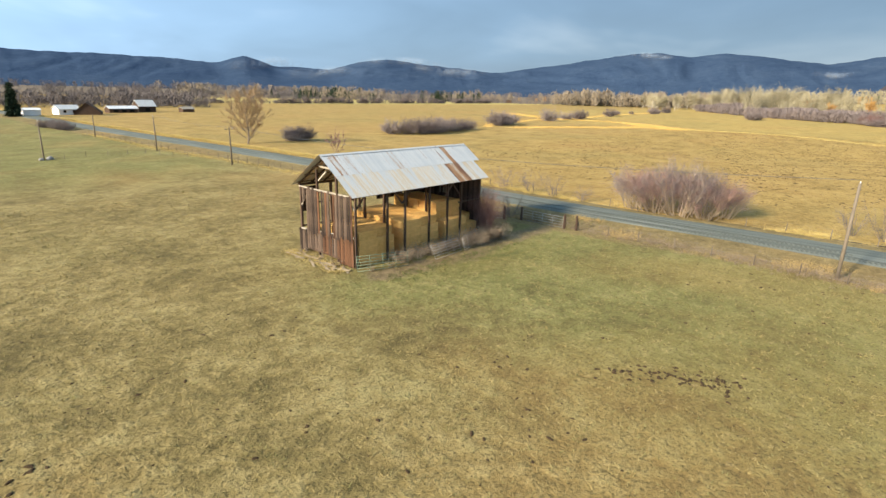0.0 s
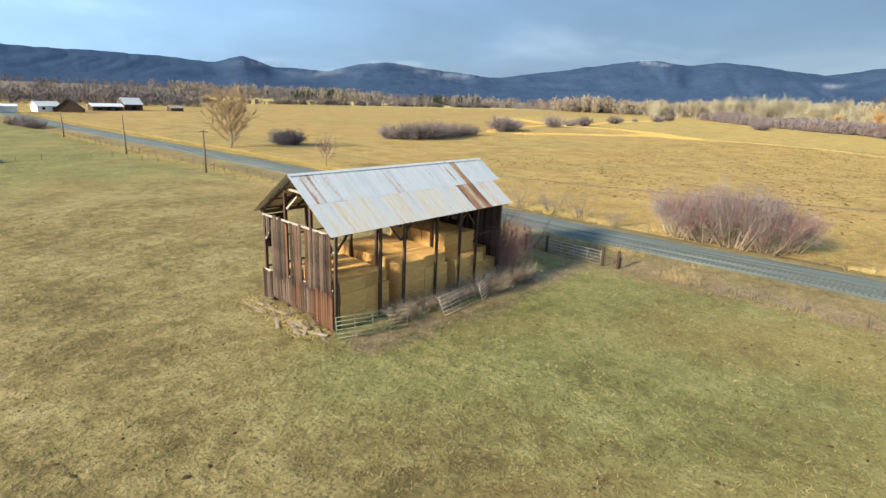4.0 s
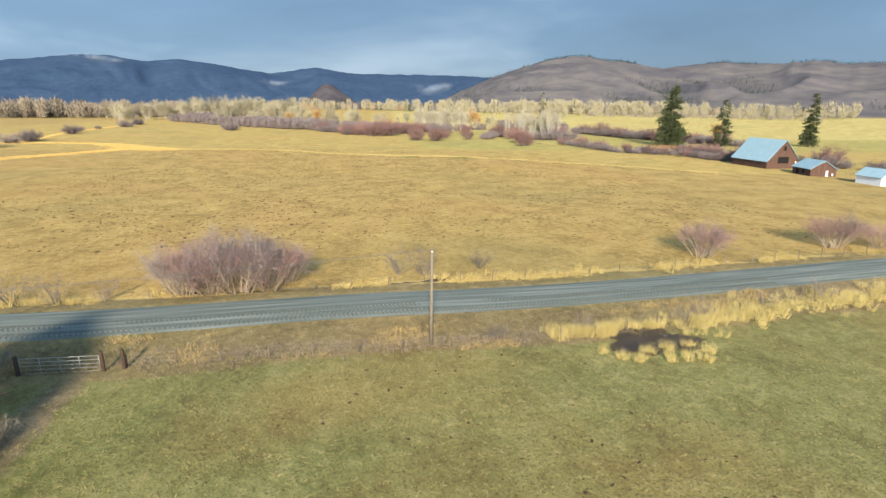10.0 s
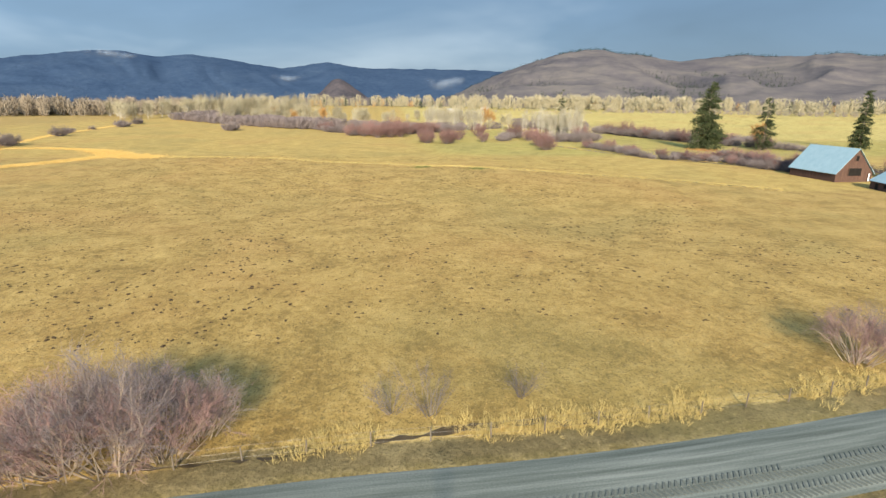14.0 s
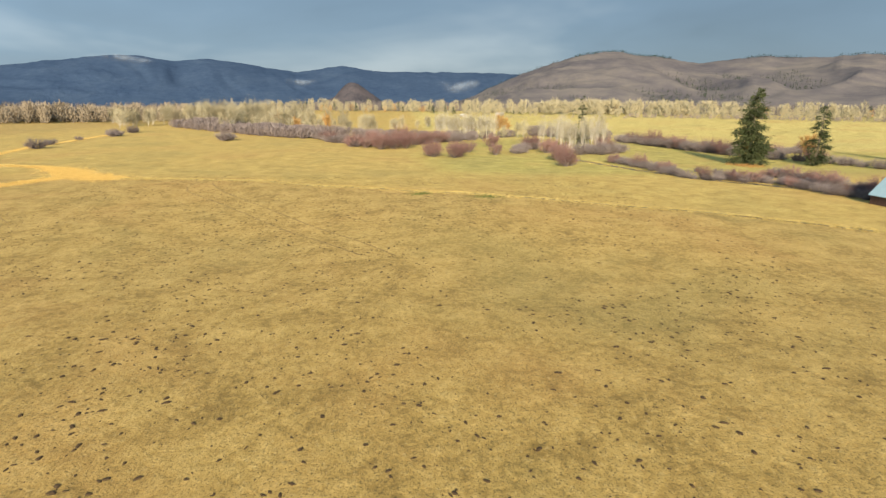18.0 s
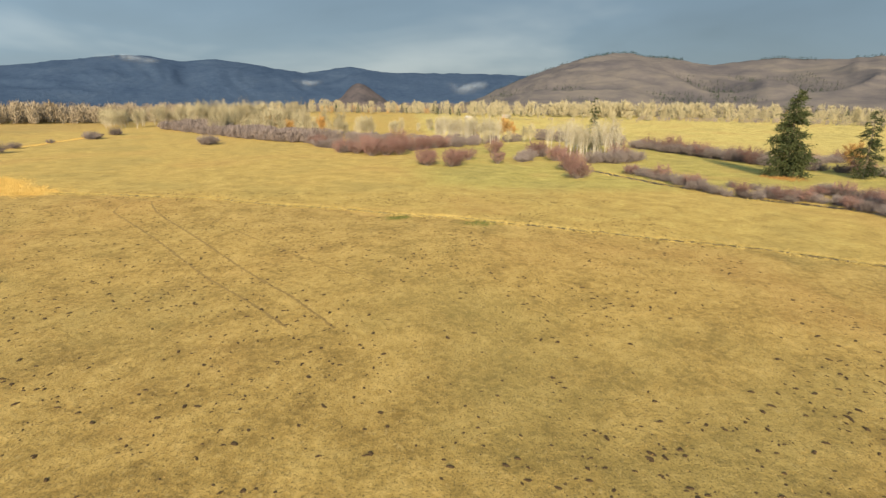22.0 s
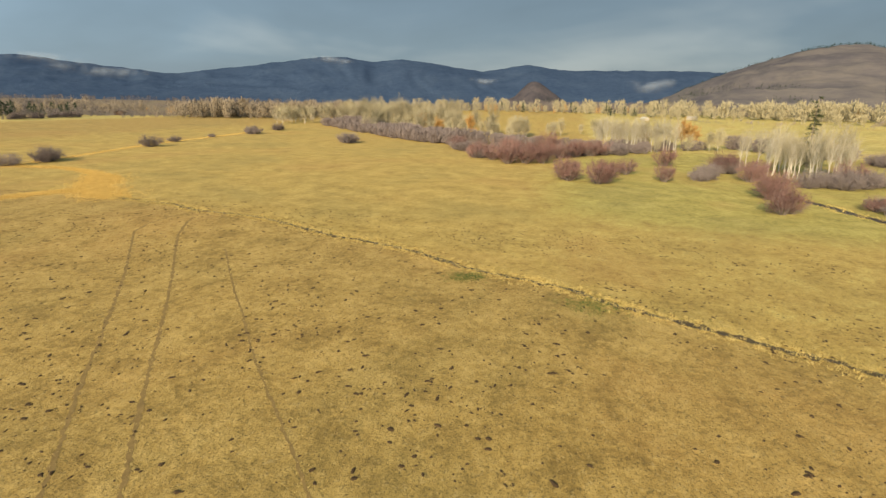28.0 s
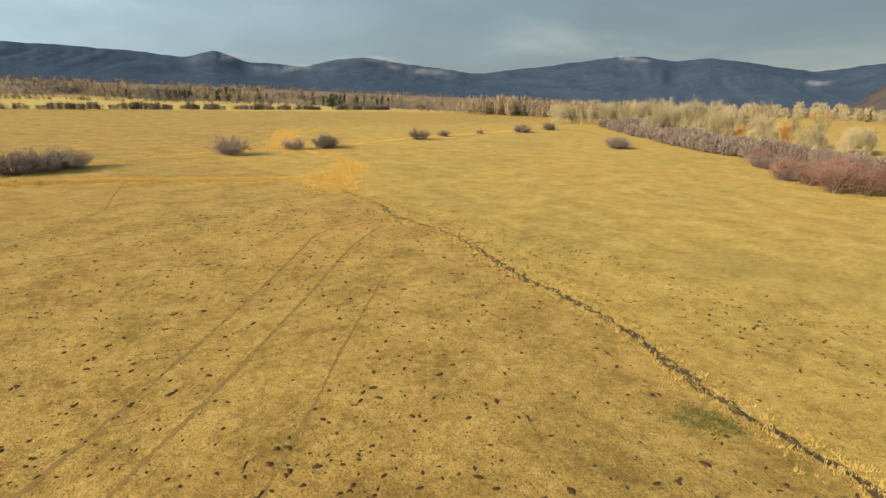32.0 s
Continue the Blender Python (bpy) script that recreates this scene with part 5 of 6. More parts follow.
def fence_line(name, pts, step, h, label, strands=3, jitter=0.15):
    f = thing(name, (0, 0, 0), label, "fence")
    pts = np.array(pts, float)
    seg = np.linalg.norm(np.diff(pts, axis=0), axis=1)
    cum = np.concatenate([[0], np.cumsum(seg)])
    s = np.arange(0, cum[-1] + 0.01, step)
    px, py = np.interp(s, cum, pts[:, 0]), np.interp(s, cum, pts[:, 1])
    tops = []
    for x, y in zip(px, py):
        x, y = x + rng.uniform(-jitter, jitter), y + rng.uniform(-jitter, jitter)
        hh = h * rng.uniform(0.85, 1.12)
        z = float(gz(x, y))
        part("post", Build().tube([(0, 0, -0.1), (rng.uniform(-0.08, 0.08), rng.uniform(-0.05, 0.05), hh)], [0.06, 0.05], 6), M_POST, f, at=(x, y, z))
        tops.append((x, y, z))
    tops = np.array(tops)
    for k in range(strands):
        part("wire", Build().tube(tops + np.array([0, 0, h * (0.25 + 0.7 * k / max(1, strands - 1))]), 0.005, 3), M_WIRE, f)
    return f


def near_fence(y):
    return 49.4 + 8.5 * float(smooth(5, -45, y)) - 8.0 * float(smooth(50, 180, y))


fence_line("wire_fence", [(near_fence(y), y) for y in np.arange(33.4, -70, -4)], 3.6, 1.05, "old wire fence on grey wooden posts along the pasture")
fence_line("wire_fence", [(near_fence(y) - 0.6, y) for y in np.arange(47, 190, 5)], 3.6, 1.2, "old wire fence on grey wooden posts along the road")
fence_line("wire_fence", [(float(road_mid(y)) + 6.6, y) for y in np.arange(75, -90, -5)], 4.2, 1.25, "rusty wire fence on thin posts beyond the road")
fence_line("wire_fence", [(17.5, 132), (30.8, 133.8), (36, 133.4), (42, 118)], 4.0, 1.1, "low broken wire fence across the pasture", 2)


def tube_gate(name, x, y, rz, length, h, bars, mat, label, tilt=0.0, uprights=3):
    g = thing(name, pose(x, y, float(gz(x, y)) + 0.05, tilt, 0, rz), label, "gate", "farm gates")
    r = 0.025
    for k in range(bars):
        z = 0.08 + (h - 0.1) * k / (bars - 1)
        part("rail", Build().tube([(0, 0, z), (length / 2, 0, z - 0.01), (length, 0, z)], r, 6), mat, g, smooth=True)
    for k in range(uprights + 2):
        xx = length * k / (uprights + 1)
        part("upright", Build().tube([(xx, 0.02, 0.06), (xx, 0.02, h)], r, 6), mat, g, smooth=True)
    return g


tube_gate("metal_gate", 21.3, 37.9, -19, 4.6, 1.35, 6, M_GATE_GREEN, "green tubular metal gate panel leaning at the barn's open front", -12)
tube_gate("metal_gate", 28.8, 36.1, 5, 3.9, 1.4, 6, M_GATE_GREY, "rusty grey tubular gate panel leaning in the weeds by the barn", -28)
tube_gate("metal_gate", 33.0, 36.3, 22, 5.2, 1.35, 6, M_GATE_GREY, "rusty grey tubular gate panel closing the barn's end", -15)
tube_gate("metal_gate", 48.7, 40.7, -90, 5.6, 1.35, 5, M_GATE_GREY, "wide grey tubular field gate between two posts")
tube_gate("metal_gate", 40.0, 46.5, -8, 4.2, 1.35, 5, M_GATE_GREY, "grey pipe fence panel beside the barn")
tube_gate("metal_gate", 44.2, 45.9, -50, 4.6, 1.35, 5, M_GATE_GREY, "grey pipe fence panel beside the barn")
for x, y in ((48.7, 40.9), (48.75, 34.9), (49.0, 33.5), (47.2, 42.4)):
    p = tagged(part("gate_post", Build().tube([(0, 0, -0.1), (0.02, 0, 0.8), (0, 0.02, 1.65)], [0.16, 0.15, 0.13], 8), M_BEAM, at=on(x, y)), "stout dark wooden gate post", "post", "gate posts")


# ---- houses and barns of the neighbourhood ----
def gable_house(name, at, lx, ly, eave, ridge, wall, roof, label, openings=(), over=0.5, category="barn", chimney=False):
    """Walls, two roof slopes and openings as thin slabs set on the walls. openings: (side, along, z, w, h, material).
    """
    hs = thing(name, at, label, category)
    t = 0.2
    for y, nm in ((t / 2, "wall"), (ly - t / 2, "wall")):
        part(nm, Build().box((lx, t, eave), (lx / 2, y, eave / 2)), wall, hs)
    for x in (t / 2, lx - t / 2):
        v = [(x - t / 2, 0.21, 0), (x - t / 2, ly - 0.21, 0), (x - t / 2, ly - 0.21, eave), (x - t / 2, ly / 2, ridge - 0.1), (x - t / 2, 0.21, eave)]
        v += [(a + t, b, c) for a, b, c in v]
        part("gable", Build().add(v, [(0, 4, 3, 2, 1), (5, 6, 7, 8, 9), (0, 1, 6, 5), (1, 2, 7, 6), (2, 3, 8, 7), (3, 4, 9, 8), (4, 0, 5, 9)]), wall, hs)
    run = ly / 2 + over
    drop = (ridge - eave) / (ly / 2) * over
    for s in (0, 1):
        ya, yb = (-over, ly / 2) if s == 0 else (ly + over, ly / 2)
        v = [(-over, ya, eave - drop + 0.02), (lx + over, ya, eave - drop + 0.02), (lx + over, yb, ridge + 0.02), (-over, yb, ridge + 0.02)]
        v += [(a, b, c + 0.14) for a, b, c in v]
        f = [(0, 1, 2, 3), (7, 6, 5, 4), (0, 4, 5, 1), (1, 5, 6, 2), (2, 6, 7, 3), (3, 7, 4, 0)]
        part("roof", Build().add(v, f), roof, hs)
    for side, along, z, w, h, mat in openings:
        if side == "x0":
            b = Build().box((0.14, w, h), (-0.05, along, z + h / 2))
        elif side == "x1":
            b = Build().box((0.14, w, h), (lx + 0.05, along, z + h / 2))
        else:
            b = Build().box((w, 0.14, h), (along, -0.05 if side == "y0" else ly + 0.05, z + h / 2))
        opening_slab = part("opening", b, mat, hs)
        fr = Build()
        for u0, v0, u1, v1 in ((-w / 2, z, -w / 2, z + h), (w / 2, z, w / 2, z + h), (-w / 2, z + h, w / 2, z + h)):
            if side in ("x0", "x1"):
                xx = -0.13 if side == "x0" else lx + 0.13
                fr.bar((xx, along + u0, v0), (xx, along + u1, v1), 0.14)
            else:
                yy = -0.13 if side == "y0" else ly + 0.13
                fr.bar((along + u0, yy, v0), (along + u1, yy, v1), 0.14)
        part("frame", fr, M_BEAM, opening_slab)
    return hs


# near-black slab colour: paints the shade inside doors and windows
M_DARK = plain("interior_shade_paint", (0.008, 0.007, 0.006), (0.02, 0.017, 0.014), 1.0, 0.95, 0, 0)
M_RED_WALL = plain("red_brown_boards", (0.045, 0.027, 0.022), (0.155, 0.088, 0.062), 0.6, 0.9, 0, 0.6, (5, 5, 0.4))
ang = 1.3
gable_house("red_barn", pose(185.7, -131.5, 0, 0, 0, ang) @ pose(0, -13.0, 0), 18.5, 13.0, 3.0, 10.3, M_RED_WALL, M_ROOF_BLUE, "old red-brown timber barn with a steep pale-blue metal roof", [("x0", 6.5, 2.0, 4.6, 2.4, M_DARK), ("x0", 6.5, 6.6, 1.2, 1.7, M_DARK), ("x0", 1.2, 0.2, 0.7, 2.6, M_WHITE)])
gable_house("small_shed", pose(163.1, -129.2, 0, 0, 0, -13) @ pose(0, -8.0, 0), 10.6, 8.0, 2.5, 5.0, M_RED_WALL, M_ROOF_BLUE, "low brown shed with a pale-blue metal roof beside the barn", [("y1", 4.0, 0.9, 1.3, 1.1, M_DARK), ("y1", 7.5, 0.1, 1.4, 1.8, M_DARK), ("x0", 3.0, 0.1, 0.9, 2.0, M_WHITE), ("x0", 1.2, 0.3, 0.6, 0.9, M_WHITE)], 0.4, "shed")
gable_house("small_shed", pose(140.0, -131.0, 0, 0, 0, ang) @ pose(0, -6.0, 0), 8.0, 6.0, 2.6, 4.6, M_WHITE, M_ROOF_BLUE, "small grey shed near the red barn", (), 0.4, "shed")
# the farm up the road
gable_house("white_shed", on(43.5, 303, 0), 6.5, 5, 2.4, 3.2, M_WHITE, M_WHITE, "small white farm shed under a spruce", (), 0.3, "shed")
gable_house("white_house", on(58, 309, 10), 9, 7, 2.6, 4.3, M_WHITE, M_ROOF, "white farmhouse with a pale metal roof", [("y0", 2.4, 1, 1.0, 1.1, M_DARK), ("y0", 6.4, 1, 1.0, 1.1, M_DARK)], 0.4, "house")
gable_house("white_shed", on(67.5, 312, 10), 4, 5, 2.0, 2.8, M_WHITE, M_ROOF_BLUE, "low white annex with a pale green roof", (), 0.3, "shed")
gable_house("dark_barn", on(74, 305, 70), 8, 11, 1.2, 5.6, M_BEAM, M_BEAM, "dark brown barn with a steep roof", (), 0.4)
gable_house("white_shed", on(83, 324, 6), 14, 6, 2.2, 3.4, M_BEAM, M_WHITE, "long low machine shed with a white metal roof", [("y0", 3, 0.1, 2.4, 1.8, M_DARK), ("y0", 7, 0.1, 2.4, 1.8, M_DARK), ("y0", 11, 0.1, 2.4, 1.8, M_DARK)], 0.4, "shed")
gable_house("grey_barn", on(99, 330, 6), 9, 8, 3.2, 6.2, M_BEAM, M_ROOF, "grey metal-roofed barn at the farm", [("y0", 4.5, 0.1, 2.6, 2.2, M_DARK)], 0.4)
gable_house("small_shed", on(122, 330, 8), 7, 4.5, 1.8, 2.9, M_BEAM, M_BEAM_PALE, "small weathered shed beyond the farm", (), 0.4, "shed")
gable_house("loafing_shed", on(742, 556, 35), 22, 10, 4.0, 5.5, M_BEAM, M_BEAM, "dark open cattle shed far across the meadow", (), 0.6, "shed")
gable_house("far_house", on(850, -105, 20), 10, 7, 2.6, 4.4, M_BEAM_PALE, M_ROOF, "pale timber house among distant trees", (), 0.5, "house")
gable_house("far_house", on(880, -165, 60), 11, 7, 2.6, 4.6, M_BEAM_PALE, M_BEAM_PALE, "pale house among distant trees", (), 0.5, "house")

# ---- ditch, stream, pond ----
def ribbon(pts, width, lift, step=2.0, wobble=0.4, seed=1, rag=0.25):
    """A strip of uneven width along a line, laid on the ground."""
    rs = np.random.RandomState(seed)
    pts = np.array(pts, float)
    cum = np.concatenate([[0], np.cumsum(np.linalg.norm(np.diff(pts, axis=0), axis=1))])
    s = np.arange(0, cum[-1], step)
    x = np.interp(s, cum, pts[:, 0]) + wobble * np.sin(s / 5.3 + seed) + rs.normal(0, wobble * 0.3, len(s))
    y = np.interp(s, cum, pts[:, 1]) + wobble * np.cos(s / 7.1 + seed)
    d = np.stack([np.gradient(x), np.gradient(y)], 1)
    d /= np.linalg.norm(d, axis=1)[:, None]
    nrm = np.stack([-d[:, 1], d[:, 0]], 1)
    w0 = width / 2 * (1 + rag * rs.normal(0, 1, len(s))).clip(0.25, 2)
    w1 = width / 2 * (1 + rag * rs.normal(0, 1, len(s))).clip(0.25, 2)
    L, R = np.stack([x, y], 1) + nrm * w0[:, None], np.stack([x, y], 1) - nrm * w1[:, None]
    v = np.concatenate([np.column_stack([L, gz(L[:, 0], L[:, 1]) + lift]), np.column_stack([R, gz(R[:, 0], R[:, 1]) + lift])])
    n = len(s)
    return Build().add(v, [(i, n + i, n + i + 1, i + 1) for i in range(n - 1)]), np.stack([x, y], 1), nrm


def tall_grass(name, spots, h, mat, label, blades=12, spread=0.35, width=0.03, seed=1, lean=0.35, category="grass"):
    """Clumps of blades fanning from their feet. spots: x, y, scale."""
    rs = np.random.RandomState(seed)
    sp = np.repeat(np.asarray(spots, float), blades, axis=0)
    n = len(sp)
    a, r = rs.uniform(0, 2 * math.pi, n), np.sqrt(rs.uniform(0, 1, n)) * spread
    x, y = sp[:, 0] + np.cos(a) * r * sp[:, 2], sp[:, 1] + np.sin(a) * r * sp[:, 2]
    base = np.column_stack([x, y, gz(x, y) - 0.02])
    hh = h * sp[:, 2] * rs.uniform(0.55, 1.1, n)
    out = np.column_stack([np.cos(a) * lean + rs.normal(0, 0.2, n), np.sin(a) * lean + rs.normal(0, 0.2, n), np.ones(n)])
    b = Build()
    b.blades(base, base + out * hh[:, None], width * sp[:, 2] * rs.uniform(0.7, 1.4, n))
    return tagged(part(name, b, mat, label=label), "", category, "", "stuff")


dm, dline, dn = ribbon(DITCH, 1.05, 0.035, 0.9, 0.5, 3, 0.6)
ditch = tagged(part("ditch", dm, M_MUD, label="narrow muddy ditch winding across the meadow"), "", "ditch", "", "structure")
wm, _, _ = ribbon(DITCH[3:], 0.35, 0.055, 0.9, 0.5, 3, 0.7)
part("water", wm, M_WATER, ditch)
sm, sline, sn = ribbon(STREAM, 3.0, 0.03, 2.0, 0.8, 5, 0.3)
tagged(part("stream", sm, M_WATER, label="dark narrow stream between bare willows"), "", "stream", "", "structure")
rm, _, _ = ribbon([(66.6, 36), (66.4, 28), (67.0, 18), (67.6, 9), (68.1, 3), (68.4, -3), (69.2, -9)], 0.7, 0.05, 0.8, 0.4, 8, 0.5)
tagged(part("roadside_ditch", rm, M_MUD, label="thin muddy drain beside the road"), "", "ditch", "", "structure")

pa_ = np.linspace(0, 2 * math.pi, 40, endpoint=False)
pr_ = 1 + 0.18 * np.sin(3 * pa_ + 1) + 0.12 * np.sin(7 * pa_) + 0.08 * np.sin(11 * pa_ + 2)
px_, py_ = 48.9 + 2.75 * pr_ * np.cos(pa_), -10.6 + 4.0 * pr_ * np.sin(pa_)


def disc(x, y, k, lift):
    v = [(48.9, -10.6, float(gz(48.9, -10.6)) + lift)] + [(48.9 + (a - 48.9) * k, -10.6 + (b - -10.6) * k, float(gz(a, b)) + lift) for a, b in zip(x, y)]
    return Build().add(v, [(0, i + 1, (i + 1) % 40 + 1) for i in range(40)])


pond = tagged(part("pond", disc(px_, py_, 1.03, 0.03), M_MUD, label="small dark muddy pond ringed by pale reeds"), "", "pond", "", "structure")
part("water", disc(px_, py_, 0.93, 0.05), M_WATER, pond)
rs = np.random.RandomState(11)


def line_spots(line, nrm, n, off, jitter, s0, s1, rs, sides=(-1, 1)):
    i = rs.randint(0, len(line), n)
    sd = np.array(sides)[rs.randint(0, len(sides), n)]
    p = line[i] + nrm[i] * (sd * (off + rs.normal(0, jitter, n)))[:, None] + rs.normal(0, 0.5, (n, 2))
    return np.column_stack([p, rs.uniform(s0, s1, n)])


# pale reeds round the pond and along the near fence
ra = rs.uniform(-0.6, 1.2, 60)
rr = rs.uniform(0.95, 1.25, 60)
ring = np.column_stack([48.9 + 2.75 * rr * np.cos(ra), -10.6 + 4.0 * rr * np.sin(ra), rs.uniform(0.5, 1.0, 60)])
clump = np.array([(47.1, -5.2), (46.6, -9.2), (45.8, -6.5), (45.4, -7.7), (45.1, -10.2), (47.0, -11.2), (44.7, -13.2), (47.4, -13.3), (45.2, -11.8), (46.0, -14.4)])
mid_ = np.column_stack([np.repeat(clump, 5, axis=0) + rs.normal(0, 0.22, (50, 2)), rs.uniform(0.5, 0.85, 50)])
back_ = np.column_stack([rs.normal(51.0, 0.5, 80), rs.uniform(-8.2, -1.6, 80), rs.uniform(0.6, 1.0, 80)])
mid_ = np.vstack([mid_, back_])
bank = []
for _ in range(1500):
    y = rs.uniform(-62, 14)
    x = near_fence(y) + rs.normal(-0.6, 1.4)
    k = 0.5 + 0.5 * math.sin(y * 0.7) * math.sin(y * 0.23 + 1)
    if rs.uniform() < (0.95 if y < -14.5 else 0.0) * (0.35 + 0.65 * k):
        bank.append((x, y, rs.uniform(0.5, 1.0)))
tall_grass("reed_clumps", np.vstack([ring, mid_, np.array(bank)]), 1.25, M_STRAW_PALE, "tall pale yellow reed clumps round the pond and the fence", 42, 0.42, 0.028, 21, 0.28)
verge_s = []
for _ in range(5200):
    y = rs.uniform(-90, 130)
    x = float(road_mid(y)) + rs.normal(7.4, 0.8)
    k = noise.noise((x * 0.1, y * 0.13, 3.0)) + (0.25 if y > 50 else 0)
    if k > -0.02:
        verge_s.append((x, y, rs.uniform(0.4, 1.0)))
for _ in range(2600):
    y = rs.uniform(70, 300)
    verge_s.append((float(road_mid(y)) + rs.normal(6.6, 0.9), y, rs.uniform(0.6, 1.2)))
tall_grass("verge_grass", verge_s, 0.75, M_STRAW, "dry golden tall grass along the road verge", 22, 0.45, 0.032, 22)
weed_s = []
for _ in range(5200):
    y = rs.uniform(-70, 60)
    weed_s.append((near_fence(y) + rs.normal(1.2, 1.3), y, rs.uniform(0.3, 0.8)))
clumps = []
for _ in range(2600):
    y = rs.uniform(-30, 62)
    x = near_fence(y) + rs.uniform(-0.6, 4.6)
    if noise.noise((x * 0.22, y * 0.16, 5.0)) > 0.16:
        clumps.append((x, y, rs.uniform(0.45, 0.95)))
tall_grass("verge_grass", clumps, 0.7, M_TAN, "tan grass clumps between the fence and the road", 18, 0.4, 0.032, 29)
tall_grass("verge_weeds", weed_s, 0.7, M_WEED, "brown dry weeds between the fence and the road", 8, 0.35, 0.03, 23)
weed_s = [(rs.normal(-0.9, 0.9) + near_fence(y), y, rs.uniform(0.3, 0.8)) for y in rs.uniform(44, 190, 2200)]
tall_grass("verge_weeds", weed_s, 0.7, M_STRAW, "dry straw-coloured weeds under the wire fence", 8, 0.35, 0.04, 24)
# golden grass of the old stream bed
ox = []
for line, w, n in ((OXBOW, 3.0, 3200), (BROOK, 1.8, 2600), (RISE, 2.4, 2200), (RISE[:5], 5.5, 2600), (BACKWATER, 5.0, 2600)):
    p = np.array(line, float)
    cum = np.concatenate([[0], np.cumsum(np.linalg.norm(np.diff(p, axis=0), axis=1))])
    s = rs.uniform(0, cum[-1], n)
    ox.append(np.column_stack([np.interp(s, cum, p[:, 0]) + rs.normal(0, w * 0.6, n), np.interp(s, cum, p[:, 1]) + rs.normal(0, w * 0.6, n), rs.uniform(0.5, 1.2, n)]))
tall_grass("golden_grass", np.vstack(ox), 0.6, M_GOLD, "dense golden tall grass in the old stream bed", 8, 0.6, 0.10, 25)
tall_grass("ditch_grass", np.vstack([line_spots(dline, dn, 3400, 0.95, 0.7, 0.28, 0.88, rs), line_spots(sline, sn, 500, 2.0, 0.8, 0.5, 1.1, rs)]), 0.6, M_STRAW, "pale grass tussocks along the ditch banks", 12, 0.35, 0.06, 26)
tall_grass("ditch_weeds", line_spots(dline, dn, 700, 0.5, 0.5, 0.3, 0.7, rs), 0.35, M_TUFT_GREEN, "dark green water weeds in the ditch", 12, 0.4, 0.07, 27)
gp = np.column_stack([rs.normal(221.2, 1.3, 240), rs.normal(-4.6, 1.7, 240), rs.uniform(0.5, 1, 240)])
gp2 = np.column_stack([rs.normal(213.0, 1.7, 260), rs.normal(-23.0, 2.0, 260), rs.uniform(0.5, 1, 260)])
tall_grass("green_patch", np.vstack([gp, gp2]), 0.28, M_TUFT_GREEN, "dark green grass patch beside the ditch", 12, 0.5, 0.07, 28)

# ---- short grass ----
sp = np.column_stack([rs.uniform(-16, 53, 46000), rs.uniform(-46, 84, 46000), rs.uniform(0.5, 1.2, 46000)])
tall_grass("pasture_tufts", sp[:26000], 0.17, M_TUFT, "short dry straw and green grass tufts of the pasture", 5, 0.16, 0.032, 31, 0.9)
tall_grass("pasture_tufts", sp[26000:], 0.15, M_TUFT_STRAW, "bleached straw tufts of the pasture", 5, 0.18, 0.034, 32, 1.2)
sp = np.column_stack([rs.uniform(69, 262, 60000), rs.uniform(-75, 105, 60000), rs.uniform(0.5, 1.2, 60000)])
tall_grass("meadow_tufts", sp[38000:], 0.13, M_TUFT_DARK, "short dark stubble tufts of the hay meadow", 3, 0.22, 0.06, 34, 1.2)
tall_grass("meadow_tufts", sp[:38000], 0.13, M_TUFT_FAR, "short brown stubble tufts of the hay meadow", 3, 0.3, 0.05, 33, 1.2)


# ---- dung, clods and wheel ruts ----
def pats(name, spots, mat, label, seed=1):
    """Low uneven lumps. spots: x, y, radius."""
    rs = np.random.RandomState(seed)
    b = Build()
    for x, y, r in spots:
        k = 8
        a = np.arange(k) * 2 * math.pi / k + rs.uniform(0, 1)
        sx, sy, t = rs.uniform(0.8, 1.6), rs.uniform(0.55, 0.9), rs.normal(0.6, 0.9)
        q = r * rs.uniform(0.7, 1.2, k)
        ux, uy = np.cos(a) * q * sx, np.sin(a) * q * sy
        ox_, oy_ = ux * math.cos(t) - uy * math.sin(t), ux * math.sin(t) + uy * math.cos(t)
        z = float(gz(x, y))
        v = [(x, y, z + r * 0.32)] + [(x + i * 0.6, y + j * 0.6, z + r * 0.26) for i, j in zip(ox_, oy_)] + [(x + i, y + j, z - 0.01) for i, j in zip(ox_, oy_)]
        f = [(0, 1 + i, 1 + (i + 1) % k) for i in range(k)] + [(1 + i, 1 + k + i, 1 + k + (i + 1) % k, 1 + (i + 1) % k) for i in range(k)]
        b.add(v, f)
    return tagged(part(name, b, mat, label=label), "", "dung", "", "stuff")


far_p = []
while len(far_p) < 7600:
    x, y = rs.uniform(84, 262), rs.uniform(-66, 95)
    if noise.noise((x * 0.05, y * 0.05, 8.0)) + rs.uniform(-0.4, 0.5) > 0.0:
        far_p.append((x, y, rs.choice([0.13, 0.19, 0.25, 0.32], p=[0.35, 0.35, 0.2, 0.1])))
        if rs.uniform() < 0.25:
            far_p.append((x + rs.normal(0, 0.5), y + rs.normal(0, 0.5), 0.1))
pats("dung_pats", far_p, M_DUNG, "dried dark dung pats scattered over the hay meadow", 41)
near_p = []
for t in np.linspace(0, 1, 60):
    near_p.append((21.0 + 3.6 * t + rs.normal(0, 0.5), 15.8 - 5.6 * t + rs.normal(0, 0.5), rs.uniform(0.07, 0.2)))
